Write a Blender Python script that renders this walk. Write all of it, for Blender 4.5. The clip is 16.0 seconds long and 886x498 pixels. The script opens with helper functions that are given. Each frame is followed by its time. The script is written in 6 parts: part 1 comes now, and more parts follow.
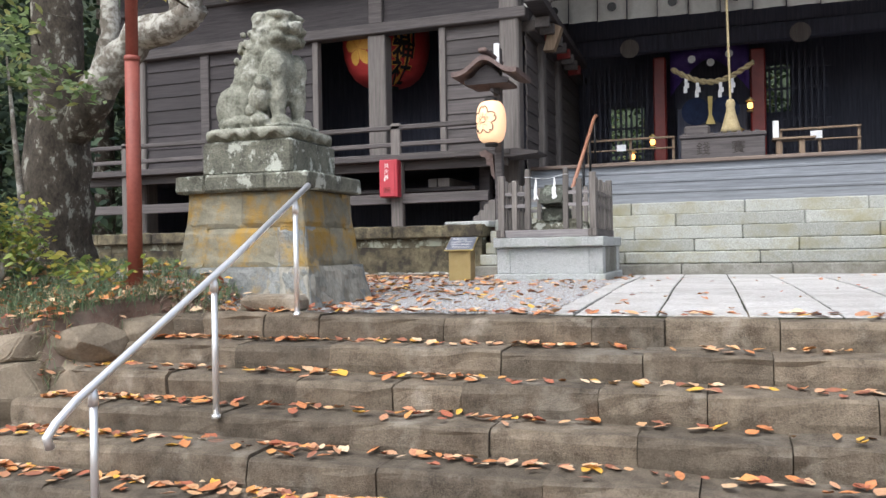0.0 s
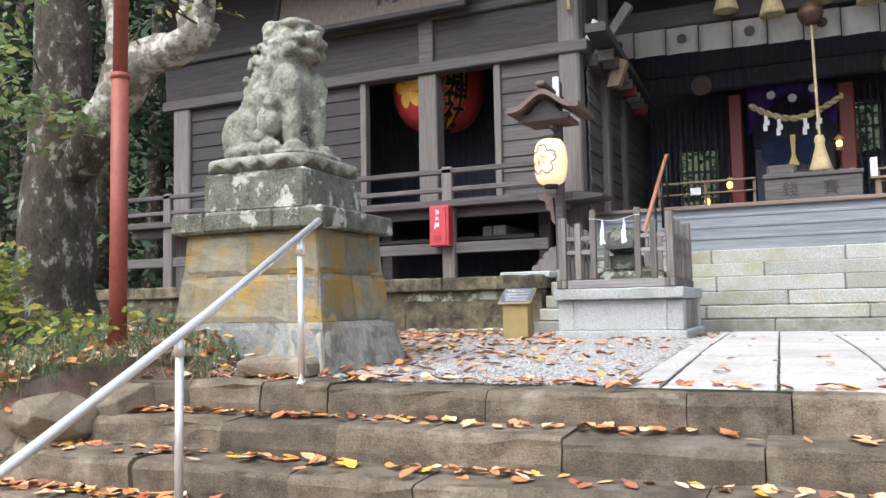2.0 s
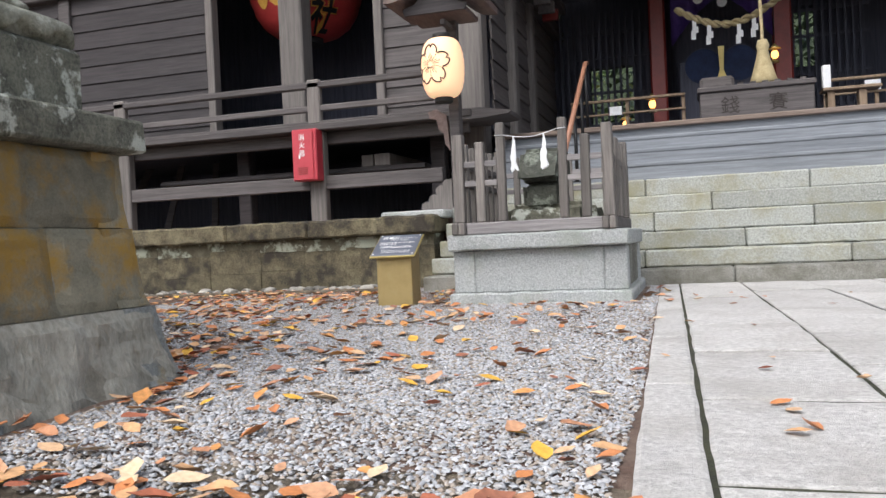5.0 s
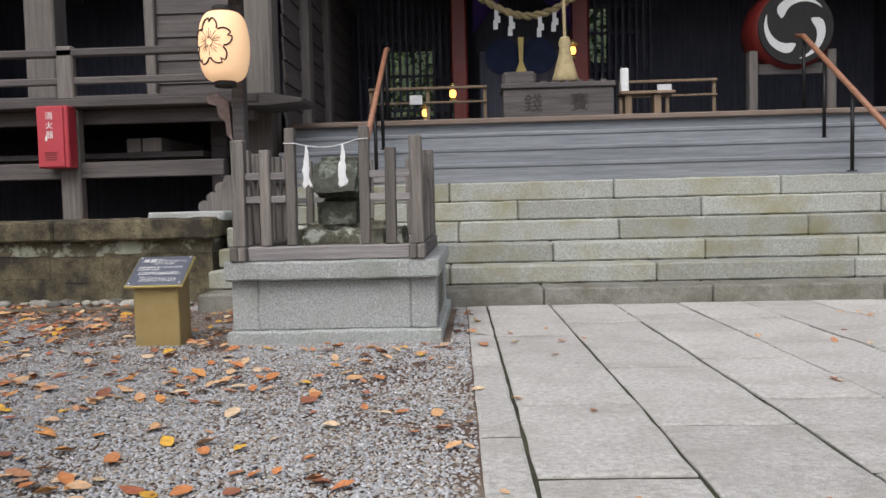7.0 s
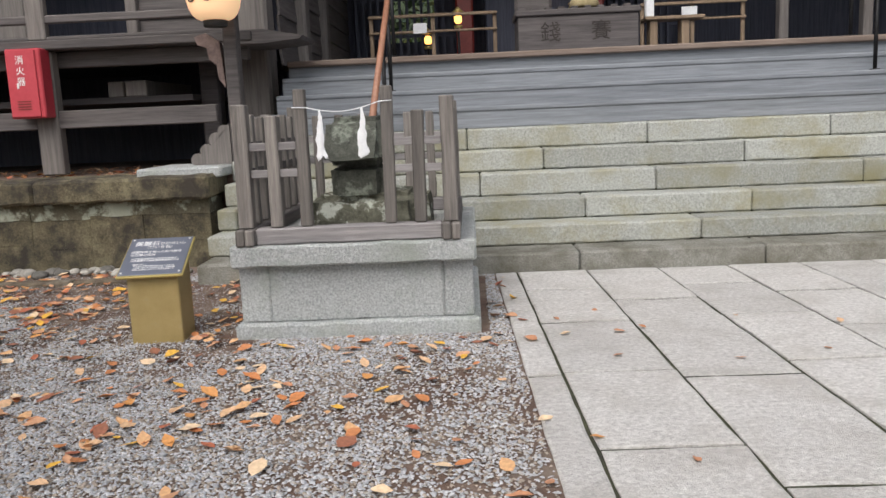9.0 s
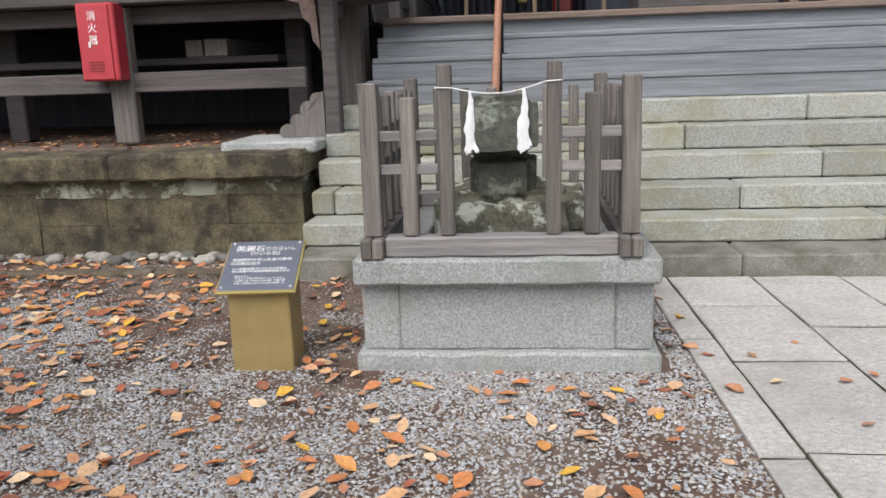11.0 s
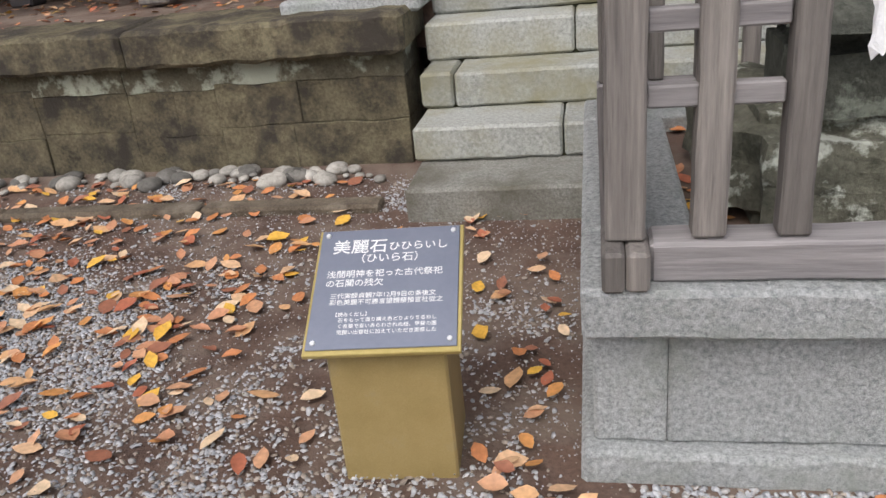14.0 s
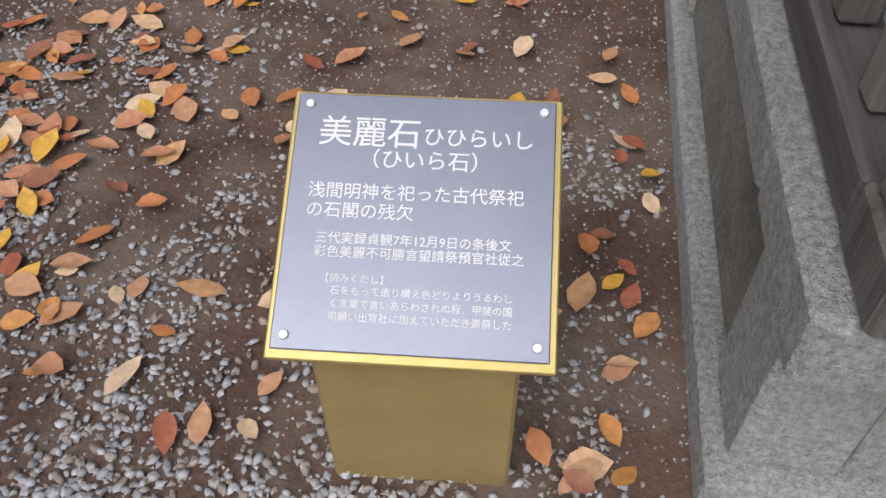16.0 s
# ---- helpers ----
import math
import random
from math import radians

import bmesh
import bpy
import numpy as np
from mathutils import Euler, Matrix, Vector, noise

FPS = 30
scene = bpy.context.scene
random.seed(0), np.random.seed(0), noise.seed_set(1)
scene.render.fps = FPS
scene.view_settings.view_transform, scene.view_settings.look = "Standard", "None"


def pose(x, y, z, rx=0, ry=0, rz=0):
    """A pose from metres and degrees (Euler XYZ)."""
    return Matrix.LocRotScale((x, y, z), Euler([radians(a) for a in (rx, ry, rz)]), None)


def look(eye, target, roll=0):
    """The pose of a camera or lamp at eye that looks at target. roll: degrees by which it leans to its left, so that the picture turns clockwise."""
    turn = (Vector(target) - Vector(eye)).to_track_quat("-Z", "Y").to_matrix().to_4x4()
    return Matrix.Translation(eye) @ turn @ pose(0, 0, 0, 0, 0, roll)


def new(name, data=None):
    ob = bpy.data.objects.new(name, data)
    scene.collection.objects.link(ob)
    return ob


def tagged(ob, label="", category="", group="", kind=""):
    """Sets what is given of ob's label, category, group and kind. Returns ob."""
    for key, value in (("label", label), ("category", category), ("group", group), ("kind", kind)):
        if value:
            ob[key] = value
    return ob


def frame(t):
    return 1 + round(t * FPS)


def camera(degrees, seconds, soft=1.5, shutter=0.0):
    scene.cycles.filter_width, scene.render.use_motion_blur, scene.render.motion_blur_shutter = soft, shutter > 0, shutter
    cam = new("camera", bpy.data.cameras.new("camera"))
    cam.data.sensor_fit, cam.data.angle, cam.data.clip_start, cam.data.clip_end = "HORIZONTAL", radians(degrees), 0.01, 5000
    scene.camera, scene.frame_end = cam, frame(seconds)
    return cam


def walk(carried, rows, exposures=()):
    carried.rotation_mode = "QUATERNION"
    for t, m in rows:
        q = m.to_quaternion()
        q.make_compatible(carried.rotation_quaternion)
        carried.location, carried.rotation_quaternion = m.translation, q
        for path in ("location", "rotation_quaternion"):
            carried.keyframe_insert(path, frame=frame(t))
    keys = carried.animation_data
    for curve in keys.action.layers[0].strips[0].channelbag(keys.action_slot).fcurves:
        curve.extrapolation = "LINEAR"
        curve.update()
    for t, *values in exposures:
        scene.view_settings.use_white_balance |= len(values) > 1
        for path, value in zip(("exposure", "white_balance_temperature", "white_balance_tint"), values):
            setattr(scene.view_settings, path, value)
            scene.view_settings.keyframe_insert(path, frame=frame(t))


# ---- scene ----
cam = camera(57.3, 16.0)
PATH = [
    (0, (0.256, 0.812, 0.374), (-0.417, 2.695, 0.378), -1.0),
    (0.5, (0.135, 1.07, 0.394), (-0.647, 2.908, 0.489), 0.7),
    (1, (0.056, 1.293, 0.416), (-0.757, 3.113, 0.578), 0.7),
    (1.5, (0.014, 1.614, 0.389), (-0.814, 3.426, 0.57), 0.3),
    (2, (-0.054, 1.997, 0.349), (-0.866, 3.819, 0.492), -1.1),
    (2.5, (-0.169, 2.397, 0.335), (-0.881, 4.264, 0.43), -2.6),
    (3, (-0.253, 2.824, 0.305), (-0.947, 4.698, 0.379), -2.8),
    (3.2, (-0.292, 3.007, 0.318), (-0.984, 4.882, 0.386), -2.9),
    (5.3, (-0.788, 4.675, 0.55), (-1.318, 6.603, 0.499), -2.3),
    (5.5, (-0.819, 4.777, 0.614), (-1.241, 6.731, 0.54), -1.7),
    (6, (-0.829, 5.004, 0.711), (-1.009, 6.995, 0.64), -1.0),
    (6.5, (-0.835, 5.192, 0.82), (-0.947, 7.187, 0.735), -1.2),
    (7, (-0.903, 5.387, 0.848), (-0.995, 7.382, 0.736), -1.4),
    (7.5, (-0.957, 5.546, 0.964), (-0.988, 7.538, 0.782), -2.1),
    (8, (-0.989, 5.722, 1.018), (-1.012, 7.707, 0.771), -2.3),
    (8.5, (-1.059, 5.878, 1.077), (-1.103, 7.858, 0.798), -2.4),
    (9, (-1.175, 6.057, 1.157), (-1.251, 8.03, 0.838), -2.5),
    (9.2, (-1.202, 6.108, 1.209), (-1.291, 8.077, 0.871), -2.7),
    (11.3, (-1.777, 7.138, 1.34), (-2.011, 9.068, 0.871), -2.4),
    (11.5, (-1.789, 7.278, 1.364), (-2.042, 9.197, 0.864), -2.9),
    (12, (-1.93, 7.621, 1.388), (-2.188, 9.534, 0.863), -3.2),
    (12.5, (-2.095, 7.943, 1.387), (-2.36, 9.848, 0.839), -3.4),
    (13, (-2.209, 8.219, 1.368), (-2.487, 10.104, 0.761), -4.3),
    (13.5, (-2.324, 8.538, 1.349), (-2.63, 10.388, 0.652), -5.3),
    (14, (-2.466, 8.835, 1.313), (-2.837, 10.621, 0.493), -5.9),
    (14.5, (-2.591, 9.117, 1.324), (-2.96, 10.861, 0.417), -4.7),
    (15, (-2.662, 9.374, 1.28), (-3.052, 10.983, 0.157), -3.2),
    (15.5, (-2.724, 9.58, 1.239), (-3.099, 11.014, -0.104), -2.1),
    (16, (-2.808, 9.768, 1.206), (-3.022, 11.106, -0.266), -0.5),
]
EXPOSURES = [(0.0, 0.7, 6200, 10), (0.5, 0.78, 6200, 10), (1.5, 1.02, 6150, 10), (3.0, 0.78, 6150, 10), (5.5, 0.48, 6350, 10), (7.0, 0.12, 6450, 10),
             (9.0, 0.31, 6550, 10), (11.5, 0.41, 6450, 10), (13.0, 0.50, 6450, 11), (14.5, 0.23, 6450, 13), (16.0, 0.04, 6350, 14)]
walk(cam, [(t, look(eye, target, roll)) for t, eye, target, roll in PATH], EXPOSURES)


# ---- world and light ----
world = bpy.data.worlds.new("overcast_sky")
scene.world = world
world.use_nodes = True
wn, wl = world.node_tree.nodes, world.node_tree.links
sky = wn.new("ShaderNodeTexSky")
sky.sky_type, sky.sun_disc = "NISHITA", False
sky.sun_elevation, sky.sun_rotation = radians(52), radians(196)
sky.air_density, sky.dust_density, sky.ozone_density = 1.0, 4.0, 1.0
wn["Background"].inputs[1].default_value = 0.15
pale = wn.new("ShaderNodeHueSaturation")
pale.inputs["Saturation"].default_value = 0.5
wl.new(sky.outputs[0], pale.inputs["Color"])
wl.new(pale.outputs[0], wn["Background"].inputs[0])
sun = new("sun", bpy.data.lights.new("sun", "SUN"))
sun.data.energy, sun.data.angle, sun.data.color = 1.5, radians(60), (1.0, 0.97, 0.93)
sun.matrix_world = look((-4, -8, 18.6), (0, 6, 0))


# ---- materials ----
def material(name, dark, light, size=8.0, stretch=(1, 1, 1), rough=0.8, bump=0.3, metal=0.0, stain=None, stain_size=1.2,
             stain_cut=(0.5, 0.7), vary=0.0, fine=6.0, island=False, coat=0.0):
    """Two scales of noise between two colours, an optional stain of its own shape, and fine relief."""
    m = bpy.data.materials.new(name)
    m.use_nodes = True
    n, l = m.node_tree.nodes, m.node_tree.links
    b = n["Principled BSDF"]
    geo = n.new("ShaderNodeNewGeometry")
    mp = n.new("ShaderNodeMapping")
    mp.inputs["Scale"].default_value = stretch
    l.new(geo.outputs["Position"], mp.inputs["Vector"])

    def cloud(scale, detail, rgh=0.6):
        t = n.new("ShaderNodeTexNoise")
        t.inputs["Scale"].default_value, t.inputs["Detail"].default_value, t.inputs["Roughness"].default_value = scale, detail, rgh
        l.new(mp.outputs[0], t.inputs["Vector"])
        return t

    a, f = cloud(size, 5), cloud(size * fine, 4, 0.7)
    mixf = n.new("ShaderNodeMath")
    mixf.operation = "MULTIPLY_ADD"
    mixf.inputs[1].default_value = 0.45
    l.new(f.outputs[0], mixf.inputs[0])
    half = n.new("ShaderNodeMath")
    half.operation = "MULTIPLY"
    half.inputs[1].default_value = 0.55
    l.new(a.outputs[0], half.inputs[0])
    l.new(half.outputs[0], mixf.inputs[2])
    ramp = n.new("ShaderNodeValToRGB")
    ramp.color_ramp.elements[0].position, ramp.color_ramp.elements[1].position = 0.36, 0.64
    ramp.color_ramp.elements[0].color, ramp.color_ramp.elements[1].color = (*dark, 1), (*light, 1)
    l.new(mixf.outputs[0], ramp.inputs[0])
    colour = ramp.outputs[0]
    if stain:
        s = cloud(stain_size, 7, 0.68)
        cut = n.new("ShaderNodeValToRGB")
        cut.color_ramp.elements[0].position, cut.color_ramp.elements[1].position = stain_cut
        l.new(s.outputs[0], cut.inputs[0])
        mx = n.new("ShaderNodeMix")
        mx.data_type = "RGBA"
        l.new(cut.outputs[0], mx.inputs["Factor"])
        l.new(colour, mx.inputs["A"])
        mx.inputs["B"].default_value = (*stain, 1)
        colour = mx.outputs["Result"]
    if vary:
        info = n.new("ShaderNodeObjectInfo")
        hs = n.new("ShaderNodeHueSaturation")
        mr = n.new("ShaderNodeMapRange")
        mr.inputs["To Min"].default_value, mr.inputs["To Max"].default_value = 1 - vary, 1 + vary
        l.new(geo.outputs["Random Per Island"] if island else info.outputs["Random"], mr.inputs["Value"])
        l.new(mr.outputs[0], hs.inputs["Value"])
        l.new(colour, hs.inputs["Color"])
        colour = hs.outputs[0]
    l.new(colour, b.inputs["Base Color"])
    b.inputs["Roughness"].default_value, b.inputs["Metallic"].default_value = rough, metal
    b.inputs["Coat Weight"].default_value = coat
    if bump:
        bp = n.new("ShaderNodeBump")
        bp.inputs["Strength"].default_value, bp.inputs["Distance"].default_value = bump, 0.02
        l.new(mixf.outputs[0], bp.inputs["Height"])
        l.new(bp.outputs[0], b.inputs["Normal"])
    return m


def islands(name, colours, rough=0.7, translucent=0.0):
    """Each loose piece of the mesh takes one of the colours."""
    m = bpy.data.materials.new(name)
    m.use_nodes = True
    n, l = m.node_tree.nodes, m.node_tree.links
    b = n["Principled BSDF"]
    geo, ramp = n.new("ShaderNodeNewGeometry"), n.new("ShaderNodeValToRGB")
    ramp.color_ramp.interpolation = "CONSTANT"
    e = ramp.color_ramp.elements
    while len(e) < len(colours):
        e.new(0.5)
    for k, c in enumerate(colours):
        e[k].position, e[k].color = k / len(colours), (*c, 1)
    l.new(geo.outputs["Random Per Island"], ramp.inputs[0])
    t = n.new("ShaderNodeTexNoise")
    t.inputs["Scale"].default_value = 60
    l.new(geo.outputs["Position"], t.inputs["Vector"])
    mr = n.new("ShaderNodeMapRange")
    mr.inputs["To Min"].default_value, mr.inputs["To Max"].default_value = 0.55, 1.4
    l.new(t.outputs[0], mr.inputs["Value"])
    hs = n.new("ShaderNodeHueSaturation")
    l.new(ramp.outputs[0], hs.inputs["Color"])
    l.new(mr.outputs[0], hs.inputs["Value"])
    l.new(hs.outputs[0], b.inputs["Base Color"])
    b.inputs["Roughness"].default_value = rough
    b.inputs["Subsurface Weight"].default_value = 0.0
    if translucent:
        tr, ad = n.new("ShaderNodeBsdfTranslucent"), n.new("ShaderNodeMixShader")
        l.new(hs.outputs[0], tr.inputs[0])
        ad.inputs[0].default_value = translucent
        l.new(b.outputs[0], ad.inputs[1])
        l.new(tr.outputs[0], ad.inputs[2])
        l.new(ad.outputs[0], n["Material Output"].inputs[0])
    return m


def glowing(name, colour, strength, size=6.0):
    m = bpy.data.materials.new(name)
    m.use_nodes = True
    n, l = m.node_tree.nodes, m.node_tree.links
    b = n["Principled BSDF"]
    b.inputs["Base Color"].default_value = (*colour, 1)
    b.inputs["Emission Color"].default_value = (*colour, 1)
    b.inputs["Emission Strength"].default_value = strength
    b.inputs["Roughness"].default_value = 0.6
    return m


SOIL = material("soil", (0.062, 0.037, 0.028), (0.155, 0.098, 0.072), 5, rough=0.95, bump=0.6, stain=(0.18, 0.138, 0.11), stain_size=2.0, stain_cut=(0.45, 0.62), fine=14)
GRAVEL = islands("gravel_stone", [(0.38, 0.39, 0.41), (0.45, 0.46, 0.48), (0.31, 0.315, 0.325), (0.50, 0.505, 0.52), (0.36, 0.31, 0.26), (0.42, 0.43, 0.45), (0.30, 0.25, 0.205), (0.40, 0.385, 0.37)], 0.85)
JOINT = material("mossy_joint", (0.02, 0.02, 0.014), (0.055, 0.058, 0.028), 7, rough=0.95, bump=0.5)
BOULDER = material("bank_boulder", (0.13, 0.105, 0.075), (0.27, 0.225, 0.165), 4, rough=0.95, bump=0.7, stain=(0.075, 0.065, 0.05), stain_size=2.5, stain_cut=(0.55, 0.72), vary=0.2, fine=12)
MOSS_PALE = material("pale_stained_wall_stone", (0.07, 0.062, 0.04), (0.155, 0.14, 0.095), 9, rough=0.95, bump=0.7, stain=(0.38, 0.40, 0.32), stain_size=3.5, stain_cut=(0.50, 0.57), vary=0.08, fine=8)
DARKSTONE = material("damp_dark_stone", (0.026, 0.028, 0.022), (0.095, 0.10, 0.08), 14, rough=0.9, bump=1.0, stain=(0.20, 0.22, 0.18), stain_size=6.0, stain_cut=(0.57, 0.66), fine=5)
PEBBLE = material("river_pebble", (0.17, 0.16, 0.14), (0.36, 0.345, 0.31), 9, rough=0.8, bump=0.3, vary=0.75)
FLAG = material("flagstone", (0.36, 0.35, 0.335), (0.70, 0.685, 0.66), 44, (0.85, 1, 1), rough=0.85, bump=0.7, stain=(0.36, 0.34, 0.31), stain_size=2.6, stain_cut=(0.46, 0.8), vary=0.08, fine=4)
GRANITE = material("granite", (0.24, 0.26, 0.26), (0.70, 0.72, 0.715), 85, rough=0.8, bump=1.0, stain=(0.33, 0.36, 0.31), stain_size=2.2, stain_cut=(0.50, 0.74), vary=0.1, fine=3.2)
STAIR = material("mossy_stair_granite", (0.21, 0.22, 0.2), (0.46, 0.47, 0.44), 60, rough=0.82, bump=0.6, stain=(0.26, 0.245, 0.155), stain_size=1.7, stain_cut=(0.45, 0.68), vary=0.14, fine=3)
GRANITE_DARK = material("weathered_shaded_granite", (0.16, 0.155, 0.135), (0.42, 0.415, 0.375), 90, rough=0.85, bump=0.8, stain=(0.12, 0.11, 0.078), stain_size=2.2, stain_cut=(0.43, 0.68), vary=0.12, fine=2.5)
ANDESITE = material("old_step_stone", (0.06, 0.045, 0.030), (0.215, 0.175, 0.127), 7, rough=0.92, bump=1.0, stain=(0.33, 0.295, 0.24), stain_size=2.4, stain_cut=(0.55, 0.76), vary=0.3, fine=14)
MOSS = material("mossy_wall_stone", (0.04, 0.033, 0.021), (0.19, 0.165, 0.10), 6, rough=0.95, bump=1.0, stain=(0.038, 0.032, 0.024), stain_size=2.8, stain_cut=(0.47, 0.60), vary=0.18, fine=9)
OCHRE = material("lichen_ochre_stone", (0.16, 0.15, 0.11), (0.29, 0.27, 0.20), 10, rough=0.92, bump=0.9, stain=(0.35, 0.215, 0.045), stain_size=2.8, stain_cut=(0.47, 0.62), vary=0.22, fine=10)
LICHEN = material("lichen_grey_stone", (0.055, 0.058, 0.045), (0.21, 0.21, 0.165), 9, rough=0.92, bump=1.0, stain=(0.46, 0.48, 0.42), stain_size=6.0, stain_cut=(0.54, 0.60), vary=0.1, fine=8)
BLUEGREY = material("blue_grey_stone", (0.12, 0.13, 0.125), (0.27, 0.28, 0.27), 10, rough=0.92, bump=0.9, stain=(0.33, 0.23, 0.08), stain_size=2.2, stain_cut=(0.54, 0.68), vary=0.18, fine=8)
PALEROCK = material("pale_flaked_stone", (0.20, 0.19, 0.155), (0.42, 0.41, 0.36), 8, (1, 1, 0.5), rough=0.93, bump=1.0, stain=(0.12, 0.12, 0.10), stain_size=4, stain_cut=(0.55, 0.68), fine=6)
MORTAR = material("grey_mortar", (0.16, 0.15, 0.12), (0.30, 0.28, 0.23), 14, rough=0.95, bump=0.6)
LICHEN_ROCK = material("lichened_base_rock", (0.05, 0.052, 0.036), (0.17, 0.165, 0.125), 10, rough=0.93, bump=1.0, stain=(0.45, 0.47, 0.41), stain_size=6.0, stain_cut=(0.52, 0.58), fine=6)
STATUE = material("statue_stone", (0.10, 0.105, 0.078), (0.37, 0.375, 0.31), 7, rough=0.92, bump=1.0, stain=(0.46, 0.47, 0.41), stain_size=5.5, stain_cut=(0.55, 0.63), fine=7)


def wood(name, dark, light, axis, **more):
    s = [26, 26, 26]
    s["xyz".index(axis)] = 1.2
    return material(name, dark, light, 1.0, tuple(s), rough=more.pop("rough", 0.8), bump=more.pop("bump", 0.25), fine=3, **more)


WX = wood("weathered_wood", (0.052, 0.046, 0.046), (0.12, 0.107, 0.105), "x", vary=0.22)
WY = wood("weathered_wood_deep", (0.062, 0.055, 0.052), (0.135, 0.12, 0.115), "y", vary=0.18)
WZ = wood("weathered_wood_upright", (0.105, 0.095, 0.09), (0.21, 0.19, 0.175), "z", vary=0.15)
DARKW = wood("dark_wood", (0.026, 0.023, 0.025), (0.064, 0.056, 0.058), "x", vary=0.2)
# Blue tint and lift put lens veil and skylight fill into the wood colour.
INNER = wood("inner_wood_blue_veil", (0.036, 0.040, 0.060), (0.082, 0.088, 0.12), "z", vary=0.2)
STEPW = wood("silvered_wood", (0.135, 0.148, 0.165), (0.245, 0.262, 0.288), "x", vary=0.10)
EDGEW = wood("brown_edge_wood", (0.13, 0.095, 0.075), (0.23, 0.18, 0.15), "x")
FENCE = wood("fence_wood", (0.088, 0.079, 0.073), (0.245, 0.222, 0.202), "z", vary=0.3, bump=0.6, stain=(0.072, 0.063, 0.058), stain_size=0.5, stain_cut=(0.48, 0.72))
FENCEX = wood("fence_wood_rail", (0.145, 0.135, 0.138), (0.29, 0.272, 0.27), "x", vary=0.15, bump=0.4)
PALEW = wood("pale_bracket_wood", (0.17, 0.12, 0.078), (0.30, 0.22, 0.15), "z")
BARK = material("bark", (0.028, 0.022, 0.017), (0.125, 0.105, 0.082), 9, (1, 1, 0.6), rough=0.95, bump=1.0, stain=(0.34, 0.34, 0.29), stain_size=9, stain_cut=(0.56, 0.61), fine=5)
LIMB = material("pale_limb_bark", (0.11, 0.095, 0.075), (0.24, 0.215, 0.18), 12, rough=0.95, bump=1.0, stain=(0.50, 0.49, 0.44), stain_size=7, stain_cut=(0.47, 0.58), fine=5)
BRONZE = material("dark_bronze", (0.06, 0.035, 0.022), (0.13, 0.08, 0.05), 8, rough=0.5, bump=0.1, metal=0.4)
CARVED = material("carved_stain", (0.03, 0.025, 0.023), (0.06, 0.05, 0.046), 8, rough=0.9)
STEEL = material("brushed_steel", (0.86, 0.86, 0.85), (0.92, 0.92, 0.91), 20, rough=0.36, bump=0.02, metal=0.72)
BLACKM = material("black_iron", (0.015, 0.015, 0.016), (0.03, 0.03, 0.032), 20, rough=0.45, bump=0.05, metal=0.6)
COPPERW = wood("red_brown_handrail", (0.23, 0.10, 0.06), (0.36, 0.18, 0.11), "y", rough=0.5, bump=0.1)
RUST = material("red_painted_pole", (0.21, 0.05, 0.035), (0.31, 0.085, 0.06), 6, rough=0.6, bump=0.1, stain=(0.15, 0.06, 0.05), stain_size=5, stain_cut=(0.6, 0.8))
REDBOX = material("red_enamel", (0.40, 0.035, 0.05), (0.48, 0.05, 0.07), 5, rough=0.4, bump=0.04)
VERMILION = material("vermilion_lacquer", (0.13, 0.014, 0.012), (0.21, 0.024, 0.019), 5, rough=0.45, bump=0.05)
WHITE = material("white_cloth", (0.58, 0.58, 0.54), (0.72, 0.72, 0.68), 5, rough=0.9, bump=0.15)
PAPER = material("white_paper", (0.66, 0.67, 0.69), (0.80, 0.81, 0.82), 30, rough=0.8, bump=0.3)
STRAW = material("straw_rope", (0.34, 0.27, 0.14), (0.56, 0.47, 0.28), 14, rough=0.95, bump=0.5, fine=8)
BRASS = material("ochre_metal", (0.30, 0.22, 0.085), (0.40, 0.30, 0.13), 9, rough=0.5, bump=0.12, metal=0.1, stain=(0.30, 0.25, 0.15), stain_size=9, stain_cut=(0.55, 0.8), fine=30)
GOLD = material("gold_edge", (0.48, 0.38, 0.13), (0.58, 0.46, 0.18), 12, rough=0.35, bump=0.03, metal=0.5)
SLATE = material("slate_plate", (0.235, 0.255, 0.315), (0.265, 0.285, 0.345), 12, rough=0.38, bump=0.03, metal=0.7)
LETTER = material("white_lettering", (0.78, 0.78, 0.78), (0.82, 0.82, 0.82), 10, rough=0.6, bump=0)
INK = material("black_ink", (0.012, 0.012, 0.012), (0.02, 0.02, 0.02), 10, rough=0.7, bump=0)
PURPLE = material("purple_silk", (0.06, 0.03, 0.16), (0.12, 0.06, 0.28), 5, rough=0.6, bump=0.2)
TILE = material("unseen_roof_metal", (0.06, 0.05, 0.05), (0.12, 0.10, 0.10), 6, rough=0.6, bump=0.2)
LROOF = material("lamp_roof_wood", (0.09, 0.06, 0.055), (0.19, 0.135, 0.12), 5, (4, 1, 4), rough=0.7, bump=0.2)
LANTERN = glowing("lit_paper", (1.0, 0.64, 0.37), 0.40)
LAMP = glowing("small_lamp_glass", (1.0, 0.50, 0.12), 2.3)
REDPAPER = material("red_lantern_paper", (0.40, 0.03, 0.03), (0.52, 0.05, 0.045), 4, rough=0.7, bump=0.1)
AMBER = material("gold_emblem_paint", (0.62, 0.32, 0.05), (0.78, 0.45, 0.09), 5, rough=0.6, bump=0.05)
DEAD = islands("fallen_leaf", [(0.50, 0.20, 0.08), (0.62, 0.36, 0.18), (0.70, 0.40, 0.06), (0.40, 0.13, 0.07), (0.30, 0.12, 0.07), (0.64, 0.41, 0.24), (0.56, 0.22, 0.08), (0.70, 0.52, 0.34), (0.50, 0.24, 0.13), (0.60, 0.28, 0.09), (0.55, 0.30, 0.17)], 0.6)
